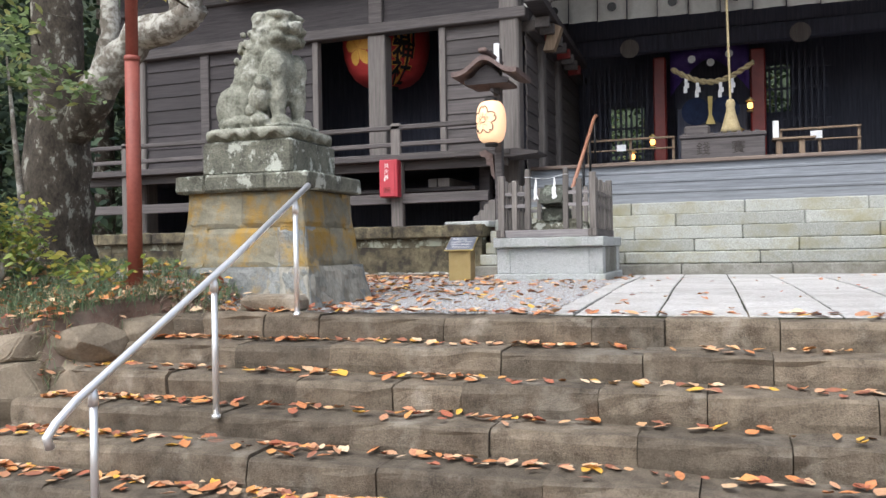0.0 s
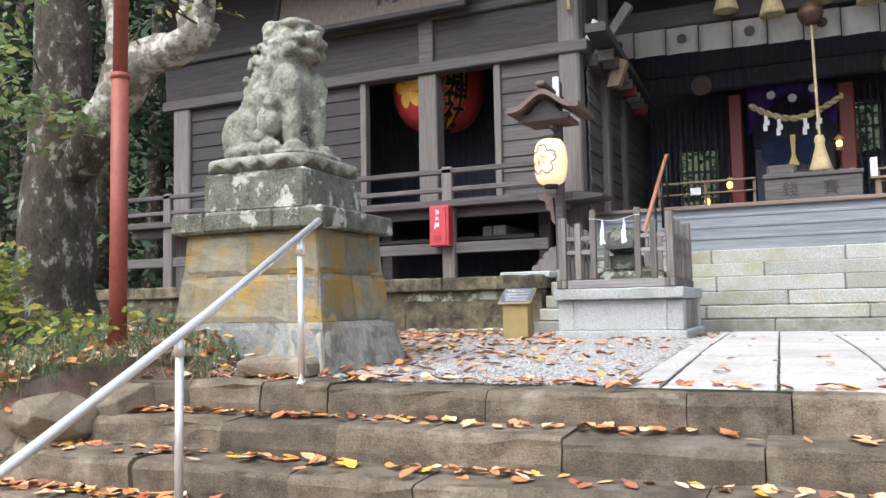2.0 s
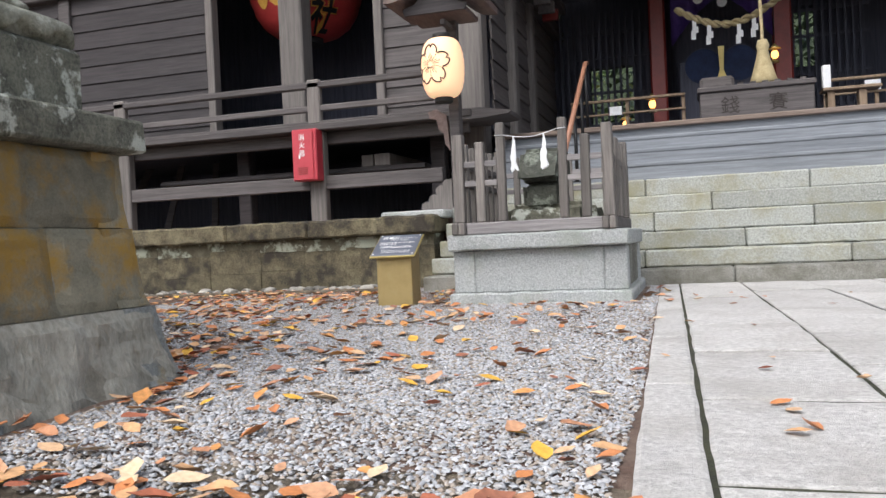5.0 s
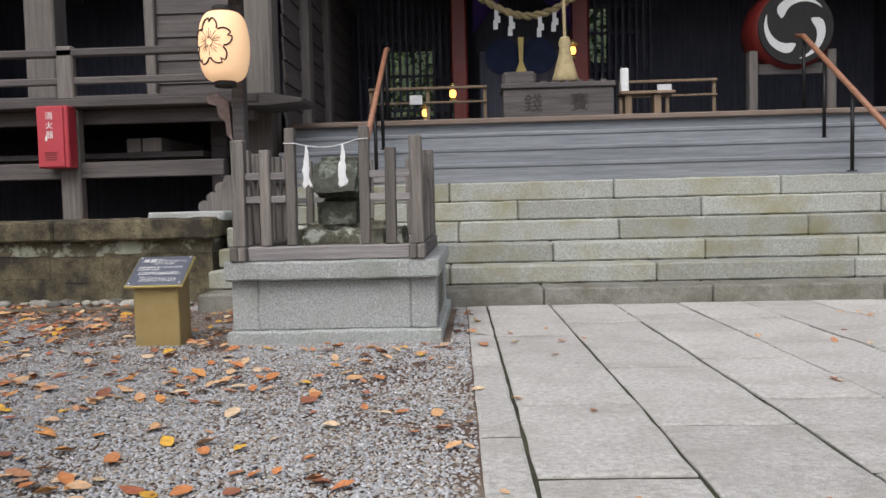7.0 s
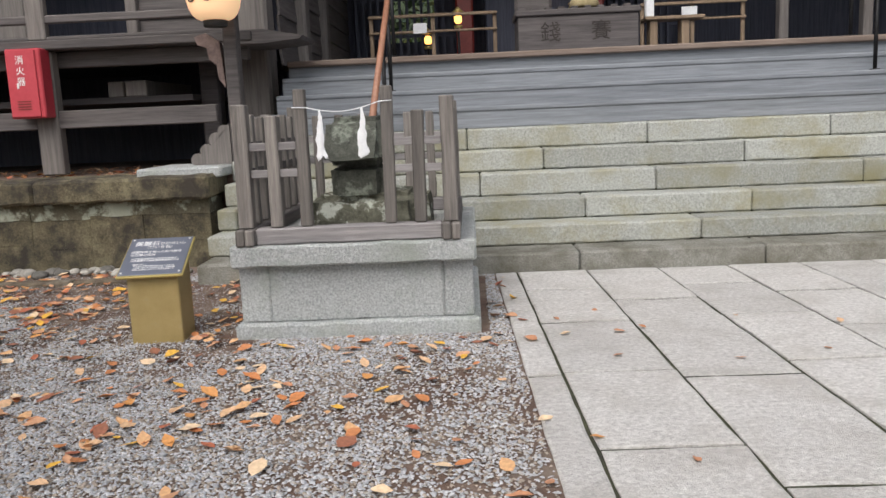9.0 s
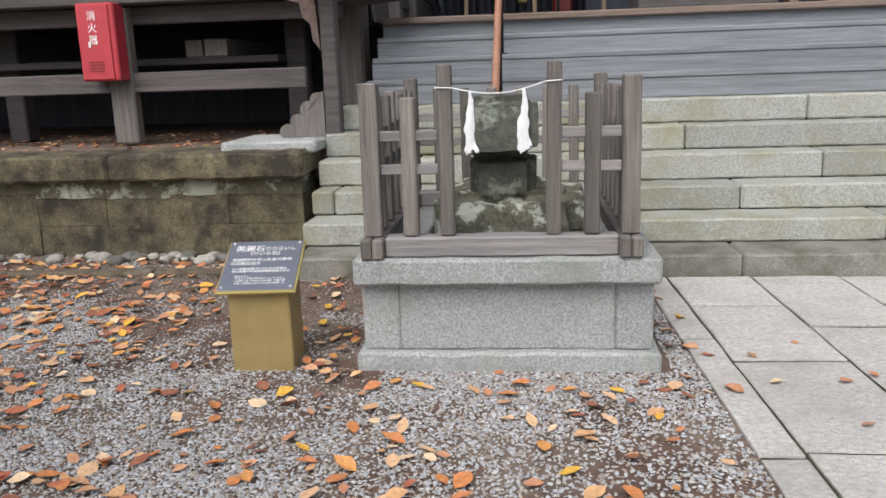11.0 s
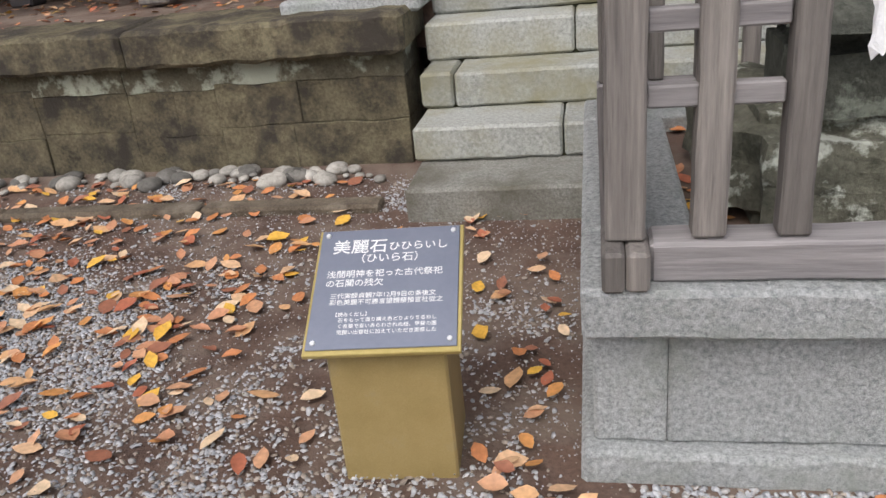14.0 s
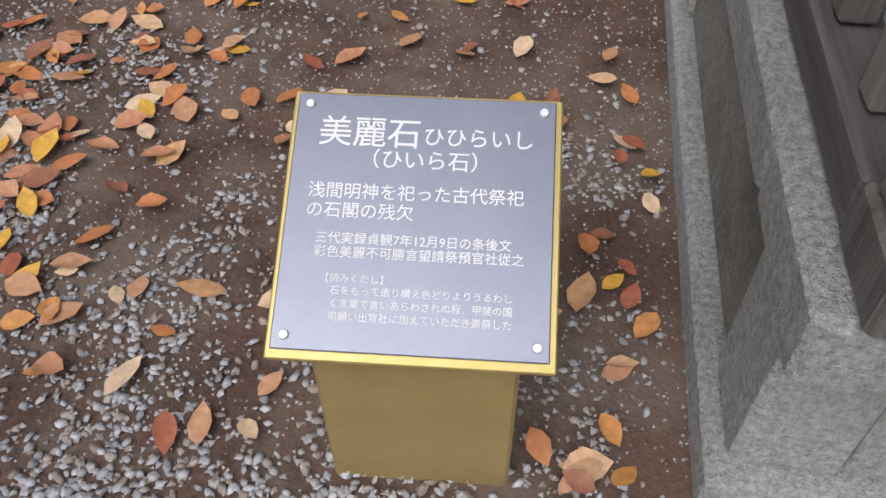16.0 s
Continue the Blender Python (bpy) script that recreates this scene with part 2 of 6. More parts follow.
GREEN = islands("green_leaf", [(0.16, 0.25, 0.10), (0.21, 0.30, 0.12), (0.28, 0.36, 0.18), (0.15, 0.21, 0.09), (0.38, 0.40, 0.15)], 0.4, 0.45)
YELLOWG = islands("yellowing_leaf", [(0.30, 0.36, 0.09), (0.40, 0.40, 0.09), (0.21, 0.30, 0.09), (0.50, 0.44, 0.11), (0.17, 0.25, 0.08), (0.24, 0.33, 0.10)], 0.45, 0.45)
DARKG = islands("forest_leaf", [(0.035, 0.065, 0.04), (0.05, 0.085, 0.045), (0.04, 0.07, 0.05), (0.075, 0.11, 0.05)], 0.7, 0.15)
DRY = islands("dry_blade", [(0.34, 0.29, 0.20), (0.26, 0.22, 0.15), (0.42, 0.37, 0.27), (0.20, 0.19, 0.10)], 0.7, 0.1)
GRASS = islands("sedge_blade", [(0.085, 0.14, 0.075), (0.12, 0.19, 0.095), (0.15, 0.22, 0.115), (0.25, 0.26, 0.15)], 0.55, 0.2)


# ---- building helpers ----
def link(name, mesh, mat, parent=None, label=""):
    ob = new(name, mesh)
    if mat and not mesh.materials:
        mesh.materials.append(mat)
    if parent:
        ob.parent = parent
    if label:
        ob["label"] = label
    return ob


def part(name, bm, mat, parent=None, label="", smooth=False):
    me = bpy.data.meshes.new(name)
    bm.to_mesh(me)
    bm.free()
    if smooth:
        for p in me.polygons:
            p.use_smooth = True
    return link(name, me, mat, parent, label)


def thing(name, label, category, group="", kind="", at=(0, 0, 0), yaw=0):
    ob = new(name)
    ob.empty_display_size = 0.1
    ob.matrix_basis = pose(*at, 0, 0, yaw)
    return tagged(ob, label, category, group, kind)


def box(lo, hi, bevel=0.0, bm=None, seg=1):
    own = bmesh.new()
    bmesh.ops.create_cube(own, size=1.0)
    for v in own.verts:
        v.co = Vector(((lo[k] + hi[k]) / 2 + v.co[k] * (hi[k] - lo[k]) for k in range(3)))
    if bevel:
        bmesh.ops.bevel(own, geom=list(own.edges), offset=bevel, segments=seg, affect="EDGES")
    if bm is None:
        return own
    me = bpy.data.meshes.new("joined")
    own.to_mesh(me)
    own.free()
    bm.from_mesh(me)
    bpy.data.meshes.remove(me)
    return bm


def rock(lo, hi, bevel, rough, rng):
    """A block with knocked corners and an uneven face."""
    bm = box(lo, hi, bevel)
    for v in bm.verts:
        v.co += Vector((rng.uniform(-1, 1), rng.uniform(-1, 1), rng.uniform(-1, 1))) * rough
    return bm


def worn(lo, hi, bevel, amp, freq=9.0):
    """A block cut across every few centimetres, its edges and faces worn uneven."""
    bm = box(lo, hi, bevel)
    n = min(max(int((hi[0] - lo[0]) / 0.07), 2), 24)
    for k in range(1, n):
        x = lo[0] + (hi[0] - lo[0]) * k / n
        bmesh.ops.bisect_plane(bm, geom=bm.verts[:] + bm.edges[:] + bm.faces[:], plane_co=(x, 0, 0), plane_no=(1, 0, 0))
    for v in bm.verts:
        p = Vector(v.co)
        v.co += amp * Vector((0.4 * noise.noise(p * freq + Vector((9, 0, 0))), noise.noise(p * freq) + 0.7 * noise.noise(p * freq * 2.7), noise.noise(p * freq + Vector((0, 7, 0))) + 0.5 * noise.noise(p * freq * 3.1)))
    return bm


def tube(points, radius, sides=10, bm=None, cap=True):
    """A round bar through the points; radius is one number or one for each point."""
    bm = bm or bmesh.new()
    pts = [Vector(p) for p in points]
    rad = radius if isinstance(radius, (list, tuple)) else [radius] * len(pts)
    rings, side = [], None
    for k, p in enumerate(pts):
        d = (pts[min(k + 1, len(pts) - 1)] - pts[max(k - 1, 0)]).normalized()
        if side is None:
            side = d.orthogonal().normalized()
        side = (side - d * side.dot(d)).normalized()
        up = d.cross(side)
        rings.append([bm.verts.new(p + (side * math.cos(a) + up * math.sin(a)) * rad[k]) for a in (2 * math.pi * i / sides for i in range(sides))])
    for a, b in zip(rings, rings[1:]):
        for i in range(sides):
            f = bm.faces.new((a[i], a[(i + 1) % sides], b[(i + 1) % sides], b[i]))
            f.smooth = True
    if cap:
        bm.faces.new(rings[0][::-1])
        bm.faces.new(rings[-1])
    return bm


def lathe(profile, at=(0, 0, 0), sides=24, bm=None):
    """profile: radius and height."""
    bm = bm or bmesh.new()
    rings = [[bm.verts.new((at[0] + r * math.cos(a), at[1] + r * math.sin(a), at[2] + z)) for a in (2 * math.pi * i / sides for i in range(sides))] for r, z in profile]
    for a, b in zip(rings, rings[1:]):
        for i in range(sides):
            bm.faces.new((a[i], a[(i + 1) % sides], b[(i + 1) % sides], b[i])).smooth = True
    bm.faces.new(rings[0][::-1])
    bm.faces.new(rings[-1])
    return bm


def slab(outline, y0, y1, bm=None):
    """An outline of (x, z) pushed from y0 to y1."""
    bm = bm or bmesh.new()
    a = [bm.verts.new((x, y0, z)) for x, z in outline]
    b = [bm.verts.new((x, y1, z)) for x, z in outline]
    n = len(a)
    bm.faces.new(a)
    bm.faces.new(b[::-1])
    for i in range(n):
        bm.faces.new((a[(i + 1) % n], a[i], b[i], b[(i + 1) % n]))
    bmesh.ops.recalc_face_normals(bm, faces=bm.faces[:])
    return bm


def text_mesh(words, size, align="LEFT", spacing=1.0, line=1.0, bold=0.002):
    cu = bpy.data.curves.new("lettering", "FONT")
    cu.body, cu.size, cu.align_x, cu.align_y = words, size, align, "CENTER"
    cu.space_character, cu.space_line, cu.extrude, cu.resolution_u = spacing, line, 0.0004, 3
    cu.offset = size * bold
    ob = new("lettering", cu)
    bpy.context.view_layer.update()
    me = bpy.data.meshes.new_from_object(ob.evaluated_get(bpy.context.evaluated_depsgraph_get()))
    bpy.data.objects.remove(ob)
    return me


def scatter(name, spots, shape, faces, mat, parent=None, label="", kind=""):
    """Many small pieces as one mesh. spots: rows of (place, 3x3 matrix); shape: vertices; faces of them."""
    shape = np.array(shape, float)
    n, k = len(spots), len(shape)
    verts = np.empty((n, k, 3))
    for i, (p, m) in enumerate(spots):
        verts[i] = shape @ np.array(m).T + np.array(p)
    fs = np.array(faces)
    allf = (fs[None] + (np.arange(n) * k)[:, None, None]).reshape(-1, fs.shape[1])
    me = bpy.data.meshes.new(name)
    w = fs.shape[1]
    me.vertices.add(n * k)
    me.vertices.foreach_set("co", verts.reshape(-1))
    me.loops.add(len(allf) * w)
    me.loops.foreach_set("vertex_index", allf.reshape(-1).astype(np.int32))
    me.polygons.add(len(allf))
    me.polygons.foreach_set("loop_start", np.arange(0, len(allf) * w, w, dtype=np.int32))
    me.update(calc_edges=True)
    me.validate()
    return link(name, me, mat, parent, label)


def turn3(rng, tilt=1.0, size=1.0):
    e = Euler((rng.uniform(-tilt, tilt), rng.uniform(-tilt, tilt), rng.uniform(0, 6.28)))
    return np.array(e.to_matrix()) * size


# ---- ground ----
rng = random.Random(7)


def dip(y):
    """The upper court falls a little towards the steps."""
    return -0.042 * min(max((8.6 - y) / 2.8, 0), 1)


def ground_height(x, y):
    """Lower court, then a rise under the steps to the upper court."""
    k = min(max((y - 5.72) / 0.2, 0), 1)
    z = -1.03 + k * 1.018 + dip(y) * k
    bank = min(max((-2.85 - x) / 0.6, 0), 1) * min(max((y - 4.95 - 0.75 * min(max((x + 4.1) / 0.4, 0), 1)) / 0.2, 0), 1) * min(max((9.5 - y) / 1.5, 0), 1)
    if bank > 0:
        lift = -0.10 + 0.33 * min(max((y - 5.0) / 1.2, 0), 1) * min(max((-2.9 - x) / 1.0, 0.15), 1) + 0.08 * noise.noise((x * 1.3, y * 1.3, 0))
        z = z * (1 - bank) + lift * bank
    return z


def build_ground():
    bm = bmesh.new()
    xs = [-900, -200, -60, -20, -12] + [-10 + 0.25 * k for k in range(49)] + [3, 6, 12, 20, 60, 200, 900]
    ys = [-900, -200, -60, -20, -5, 0, 2, 3.5] + [4 + 0.15 * k for k in range(45)] + [11, 12, 14, 18, 26, 60, 200, 900]
    grid = [[bm.verts.new((x, y, ground_height(x, y) - (0.0 if y > 6.2 or y < 4 else 0.03))) for x in xs] for y in ys]
    for a, b in zip(grid, grid[1:]):
        for i in range(len(xs) - 1):
            bm.faces.new((a[i], a[i + 1], b[i + 1], b[i])).smooth = True
    return tagged(part("ground", bm, SOIL), "brown soil court strewn with grey gravel", "ground", kind="structure")


build_ground()

# ---- approach steps of old stone ----
def lumpy(lo, hi, amp, freq, cuts=5, seed=0.0, taper=0.0):
    bm = bmesh.new()
    bmesh.ops.create_cube(bm, size=1.0)
    bmesh.ops.bevel(bm, geom=bm.edges[:], offset=0.14, segments=3, affect="EDGES")
    bmesh.ops.subdivide_edges(bm, edges=bm.edges[:], cuts=cuts, use_grid_fill=True)
    size = [hi[k] - lo[k] for k in range(3)]
    for v in bm.verts:
        s = 1 - taper * (v.co.z + 0.5)
        p = Vector(((lo[0] + hi[0]) / 2 + v.co.x * s * size[0], (lo[1] + hi[1]) / 2 + v.co.y * s * size[1], (lo[2] + hi[2]) / 2 + v.co.z * size[2]))
        d = Vector(v.co).normalized()
        v.co = p + d * amp * (noise.noise(p * freq + Vector((seed, 0, 0))) + 0.5 * noise.noise(p * freq * 2.7))
    return bm


def worn_step(a, b, y, z):
    """A step block with a rounded, chipped front edge and tight end joints."""
    bm = bmesh.new()
    n = max(3, int((b - a) / 0.14))
    prof = [(0.015, -0.24), (0.0, -0.12), (0.002, -0.045), (0.012, -0.018), (0.035, -0.003), (0.16, 0.0), (0.5, 0.004)]
    rows = []
    for i in range(n + 1):
        x = a + 0.003 + (b - a - 0.006) * i / n
        end = 0.006 if i in (0, n) else 0.0
        rows.append([bm.verts.new((x, y + dy2 + end + 0.022 * noise.noise((x * 5, y * 7, k * 0.8)), z + dz2 - end * 0.8 + 0.012 * noise.noise((x * 3, y * 5 + k, 2.0)))) for k, (dy2, dz2) in enumerate(prof)])
    for p, q in zip(rows, rows[1:]):
        for k in range(len(prof) - 1):
            bm.faces.new((p[k], q[k], q[k + 1], p[k + 1]))
    for r, flip in ((rows[0], 1), (rows[-1], 0)):
        base = bm.verts.new((r[0].co.x, y + 0.5, z - 0.24))
        f = r + [base]
        bm.faces.new(f[::-1] if not flip else f)
    bmesh.ops.recalc_face_normals(bm, faces=bm.faces[:])
    return bm



steps = thing("stone_steps", "worn brown stone approach steps with leaf-littered treads", "steps", kind="structure")
TREADS = [(5.74, -0.045), (5.45, -0.22), (5.13, -0.385), (4.84, -0.545), (4.52, -0.705), (4.2, -0.865)]
JOINTS = [[-3.95, -3.35, -2.85, -2.42, -1.51, -0.56, -0.13, 0.5, 1.2, 1.9, 2.8, 3.6, 4.6, 5.6],
          [-3.9, -2.9, -2.19, -1.72, -1.05, -0.23, 0.45, 1.3, 2.1, 2.9, 3.8, 4.7, 5.6],
          [-4.15, -3.2, -2.26, -1.62, -1.2, -0.43, 0.12, 0.9, 1.8, 2.6, 3.5, 4.5, 5.6],
          [-4.2, -3.5, -2.6, -1.75, -0.95, -0.2, 0.5, 1.4, 2.3, 3.2, 4.2, 5.6],
          [-4.2, -3.1, -2.2, -1.45, -0.6, 0.1, 0.9, 1.9, 2.8, 3.7, 4.7, 5.6],
          [-4.2, -3.3, -2.4, -1.5, -0.7, 0.2, 1.1, 2.0, 3.0, 4.0, 5.6]]
for (y, z), cuts in zip(TREADS, JOINTS):
    for a, b in zip(cuts, cuts[1:]):
        dz, dy = rng.uniform(-0.012, 0.012), rng.uniform(-0.02, 0.02)
        part("step_stone", worn_step(a, b, y + dy, z + dz), ANDESITE, steps)

# low retaining stones beside the steps
bankwall = thing("retaining_stones", "rough grey-brown boulders holding the planted bank", "stone wall", kind="structure")
def field_rock(lo, hi, q):
    """An angular boulder: the hull of scattered points, its edges rounded off."""
    bm = bmesh.new()
    for k in range(30):
        d = Vector((q.gauss(0, 1), q.gauss(0, 1), q.gauss(0, 1)))
        d /= (abs(d.x) ** 4 + abs(d.y) ** 4 + abs(d.z) ** 4) ** 0.25
        d *= q.uniform(0.86, 1.0)
        bm.verts.new([(lo[i] + hi[i]) / 2 + d[i] * (hi[i] - lo[i]) / 2 for i in range(3)])
    hull = bmesh.ops.convex_hull(bm, input=bm.verts[:])
    bmesh.ops.delete(bm, geom=[v for v in set(hull["geom_interior"] + hull["geom_unused"]) if isinstance(v, bmesh.types.BMVert)], context="VERTS")
    bmesh.ops.bevel(bm, geom=bm.edges[:], offset=0.02, segments=2, affect="EDGES", clamp_overlap=True)
    bmesh.ops.subdivide_edges(bm, edges=[e for e in bm.edges if e.calc_length() > 0.08], cuts=2, use_grid_fill=True)
    for v in bm.verts:
        v.co += Vector((noise.noise(v.co * 6), noise.noise(v.co * 6 + Vector((7, 0, 0))), noise.noise(v.co * 6 + Vector((0, 7, 0))))) * 0.014
    return bm


stone_rng = random.Random(19)
for x0, x1, z0, z1, y in ((-5.30, -4.14, -0.86, -0.30, 4.78), (-6.6, -5.25, -0.80, -0.22, 4.80), (-7.8, -6.5, -0.85, -0.18, 4.82), (-4.72, -4.22, -0.34, -0.14, 4.92), (-5.25, -4.68, -0.32, -0.10, 4.90), (-5.9, -5.2, -0.30, -0.08, 4.92),
                          (-4.8, -4.2, -1.08, -0.80, 4.62), (-5.9, -4.75, -1.08, -0.76, 4.66), (-7.4, -5.85, -1.08, -0.74, 4.66), (-4.25, -3.80, -0.62, -0.32, 5.05), (-4.22, -3.85, -0.36, -0.10, 5.12), (-4.0, -3.62, -0.36, -0.07, 5.46)):
    part("boulder", field_rock((x0 - 0.04, y, z0 - 0.04), (x1 + 0.05, y + 0.7, z1 + 0.02), stone_rng), BOULDER, bankwall)
part("kerb_stone", rock((-3.18, 5.92, -0.05), (-2.68, 6.1, 0.07), 0.03, 0.01, rng), ANDESITE, bankwall)

# ---- handrail of the approach steps ----
rail = thing("handrail", "polished stainless steel handrail on three posts", "handrail", at=(-2.6, 0, 0))
part("top_bar", tube([(0, 3.60, -0.47), (0, 3.58, -0.42), (0, 3.63, -0.37), (0, 3.75, -0.29), (0, 5.0, 0.34), (0, 5.96, 0.86)], 0.021, 12), STEEL, rail)
for y, z0, z1 in ((3.86, -0.9, -0.26), (4.82, -0.58, 0.225), (5.77, -0.06, 0.72)):
    p = part("post", tube([(0, y, z0), (0, y, z1 - 0.05)], 0.019, 12), STEEL, rail)
    part("saddle", tube([(0, y, z1 - 0.07), (0, y, z1 - 0.03), (0, y, z1 + 0.03)], [0.024, 0.024, 0.012], 12), STEEL, p)
    part("flange", tube([(0, y, z0), (0, y, z0 + 0.02)], 0.027, 12), STEEL, p)

# ---- flagged path ----
path = thing("flagstone_path", "pale grey flagstone path with dark joints", "pavement", kind="structure")
for y0, y1 in ((5.9, 8.6), (8.6, 12.05)):
    bm = box((-0.88, y0, -0.08), (2.53, y1, -0.009))
    for v in bm.verts:
        v.co.x += -0.027 * (v.co.y - 7.0)
        v.co.z += dip(v.co.y)
    part("bedding", bm, JOINT, path)


def lean(y):
    return -0.027 * (y - 7.0)


def flagstone(x0, x1, y0, y1, top):
    """A slab with slightly crooked, chipped edges and a hollowed top."""
    bm = bmesh.new()
    nx, ny = max(3, int((x1 - x0) / 0.07)), max(4, int((y1 - y0) / 0.08))
    rows = []
    for j in range(ny + 1):
        row = []
        for i in range(nx + 1):
            x = x0 + 0.012 * (i == 1) - 0.012 * (i == nx - 1) + (x1 - x0) * (0 if i <= 1 else 1 if i >= nx - 1 else i / nx)
            y = y0 + 0.012 * (j == 1) - 0.012 * (j == ny - 1) + (y1 - y0) * (0 if j <= 1 else 1 if j >= ny - 1 else j / ny)
            edge = i in (0, nx) or j in (0, ny)
            px = x + 0.006 * noise.noise((y * 5, x0 * 7, 1.0)) * (1 if i in (0, 1, nx - 1, nx) else 0.3)
            py = y + 0.006 * noise.noise((x * 5, y0 * 7, 3.0)) * (1 if j in (0, 1, ny - 1, ny) else 0.3)
            z = top + 0.004 * noise.noise((x * 4, y * 4, x0)) - (0.004 + 0.003 * noise.noise((x * 17, y * 17, 0)) if edge else 0)
            row.append(bm.verts.new((px + lean(py), py, z + dip(py))))
        rows.append(row)
    for a, b in zip(rows, rows[1:]):
        for i in range(nx):
            bm.faces.new((a[i], a[i + 1], b[i + 1], b[i]))
    rim = [e for e in bm.edges if e.is_boundary]
    low = bmesh.ops.extrude_edge_only(bm, edges=rim)["geom"]
    for v in low:
        if isinstance(v, bmesh.types.BMVert):
            v.co.z -= 0.05
    bmesh.ops.recalc_face_normals(bm, faces=bm.faces[:])
    return bm


COLS = [(-0.885, -0.733, (7.21, 8.31, 9.56, 10.8)), (-0.717, -0.222, (6.2, 7.0, 7.88, 8.74, 9.6, 10.5, 11.35)), (-0.206, 0.302, (6.7, 7.58, 8.43, 9.5, 11.0)),
        (0.318, 0.808, (6.2, 7.0, 7.9, 8.8, 9.68, 10.56, 11.4)), (0.824, 1.322, (6.6, 7.5, 8.4, 9.3, 10.26, 11.1)), (1.338, 1.842, (6.3, 7.2, 8.1, 9.0, 9.9, 10.8)),
        (1.858, 2.362, (6.8, 7.6, 8.6, 9.5, 10.4, 11.3)), (2.378, 2.53, (7.0, 8.2, 9.4, 10.6))]
for x0, x1, cuts in COLS:
    ends = (5.9, *cuts, 12.0)
    for a, b in zip(ends, ends[1:]):
        part("flagstone", flagstone(x0, x1, a + 0.012, b - 0.012, rng.uniform(-0.002, 0.004)), FLAG, path)

# ---- granite stairs of the hall ----
hall_steps = thing("granite_stairs", "broad pale granite stairs with green-stained risers", "stairs", kind="structure")
RISES = [(12.0, 0.138, -0.05, (-1.75, -0.39, 0.97, 2.33, 3.7)), (12.36, 0.30, 0.142, (-2.6, -1.17, 0.60, 2.26, 3.8)), (12.69, 0.475, 0.304, (-3.13, -1.6, -0.25, 1.10, 2.44, 3.9)),
         (12.98, 0.668, 0.479, (-2.55, -1.1, 0.39, 2.12, 3.6)), (13.25, 0.855, 0.672, (-2.2, -0.53, 1.22, 2.9, 4.2)), (13.50, 1.045, 0.859, (-2.75, -1.2, 0.43, 2.06, 3.7))]
for y, z, low, cuts in RISES[1:]:
    part("bedding", box((-3.26, y + 0.03, low - 0.1), (5.2, y + 0.3, low + 0.02)), JOINT, hall_steps)
for k, (y, z, low, cuts) in enumerate(RISES):
    ends = ((-3.27, -3.29, -3.30, -3.31, -3.31, -3.31)[k], *cuts, 5.2)
    for a, b in zip(ends, ends[1:]):
        bm = worn((a + 0.004, y + rng.uniform(-0.006, 0.006), low), (b - 0.004, y + 0.62, z), 0.014, 0.006)
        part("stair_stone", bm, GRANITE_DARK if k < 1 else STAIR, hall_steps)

# ---- wooden steps and floor of the open hall ----
wsteps = thing("wooden_steps", "silvered plank steps below the hall floor", "steps", kind="structure")
for k, (y, z) in enumerate(((13.74, 1.25), (14.06, 1.435), (14.38, 1.617))):
    part("tread", box((-3.05, y, z - 0.05), (4.9, y + 0.36, z), 0.012), STEPW, wsteps)
    part("riser", box((-3.05, y + 0.01, z - 0.2), (4.9, y + 0.05, z - 0.051)), STEPW, wsteps)
part("riser", box((-3.05, 14.73, 1.58), (4.9, 14.76, 1.74)), STEPW, wsteps)
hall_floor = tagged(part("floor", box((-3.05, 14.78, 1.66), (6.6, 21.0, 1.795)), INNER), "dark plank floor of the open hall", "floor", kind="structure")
sill = tagged(part("trim", box((-3.05, 14.66, 1.742), (4.9, 14.84, 1.805), 0.012), EDGEW), "brown edge beam of the hall floor", "trim", kind="structure")

# ---- side hall: terrace wall ----
terrace = thing("wall_terrace", "mossy brown stone retaining wall under the side hall", "stone wall", kind="structure")
x = -13.0
while x < -3.36:
    w = rng.uniform(0.95, 1.35)
    e = min(x + w, -3.36) if x + w < -4.2 else -3.36
    part("cap_stone", worn((x + 0.003, 12.72, 0.575), (e - 0.003, 13.3, 0.775), 0.022, 0.014), MOSS, terrace)
    x = e
x = -13.0
while x < -3.42:
    e = x + rng.uniform(0.5, 0.95)
    if e > -3.75:
        e = -3.40
    za, zb = rng.uniform(0.17, 0.27), rng.uniform(0.40, 0.48)
    for z0, z1 in ((-0.08, za), (za, zb), (zb, 0.572)):
        cut = x + (e - x) * rng.uniform(0.38, 0.62)
        for a, d in (((x, cut), (cut, e)) if z1 - z0 > 0.14 and rng.random() < 0.75 else ((x, e),)):
            part("wall_stone", worn((a, 12.83 + rng.uniform(-0.008, 0.008), z0), (d, 13.2, z1 - 0.001), 0.004, 0.012, 6.0), MOSS_PALE if z1 > 0.55 else MOSS, terrace)
    x = e
part("backing", box((-13, 12.88, -0.1), (-3.44, 13.5, 0.56)), SOIL, terrace)
tagged(part("floor", box((-13, 13.28, 0.5), (-3.12, 17.5, 0.74)), SOIL), "leaf-littered soil under the side hall", "ground", kind="structure")
tagged(part("stone_slab", box((-4.05, 12.95, 0.74), (-3.31, 13.75, 0.83), 0.015), GRANITE), "pale granite slab at the lamp post's foot", "slab", kind="structure")

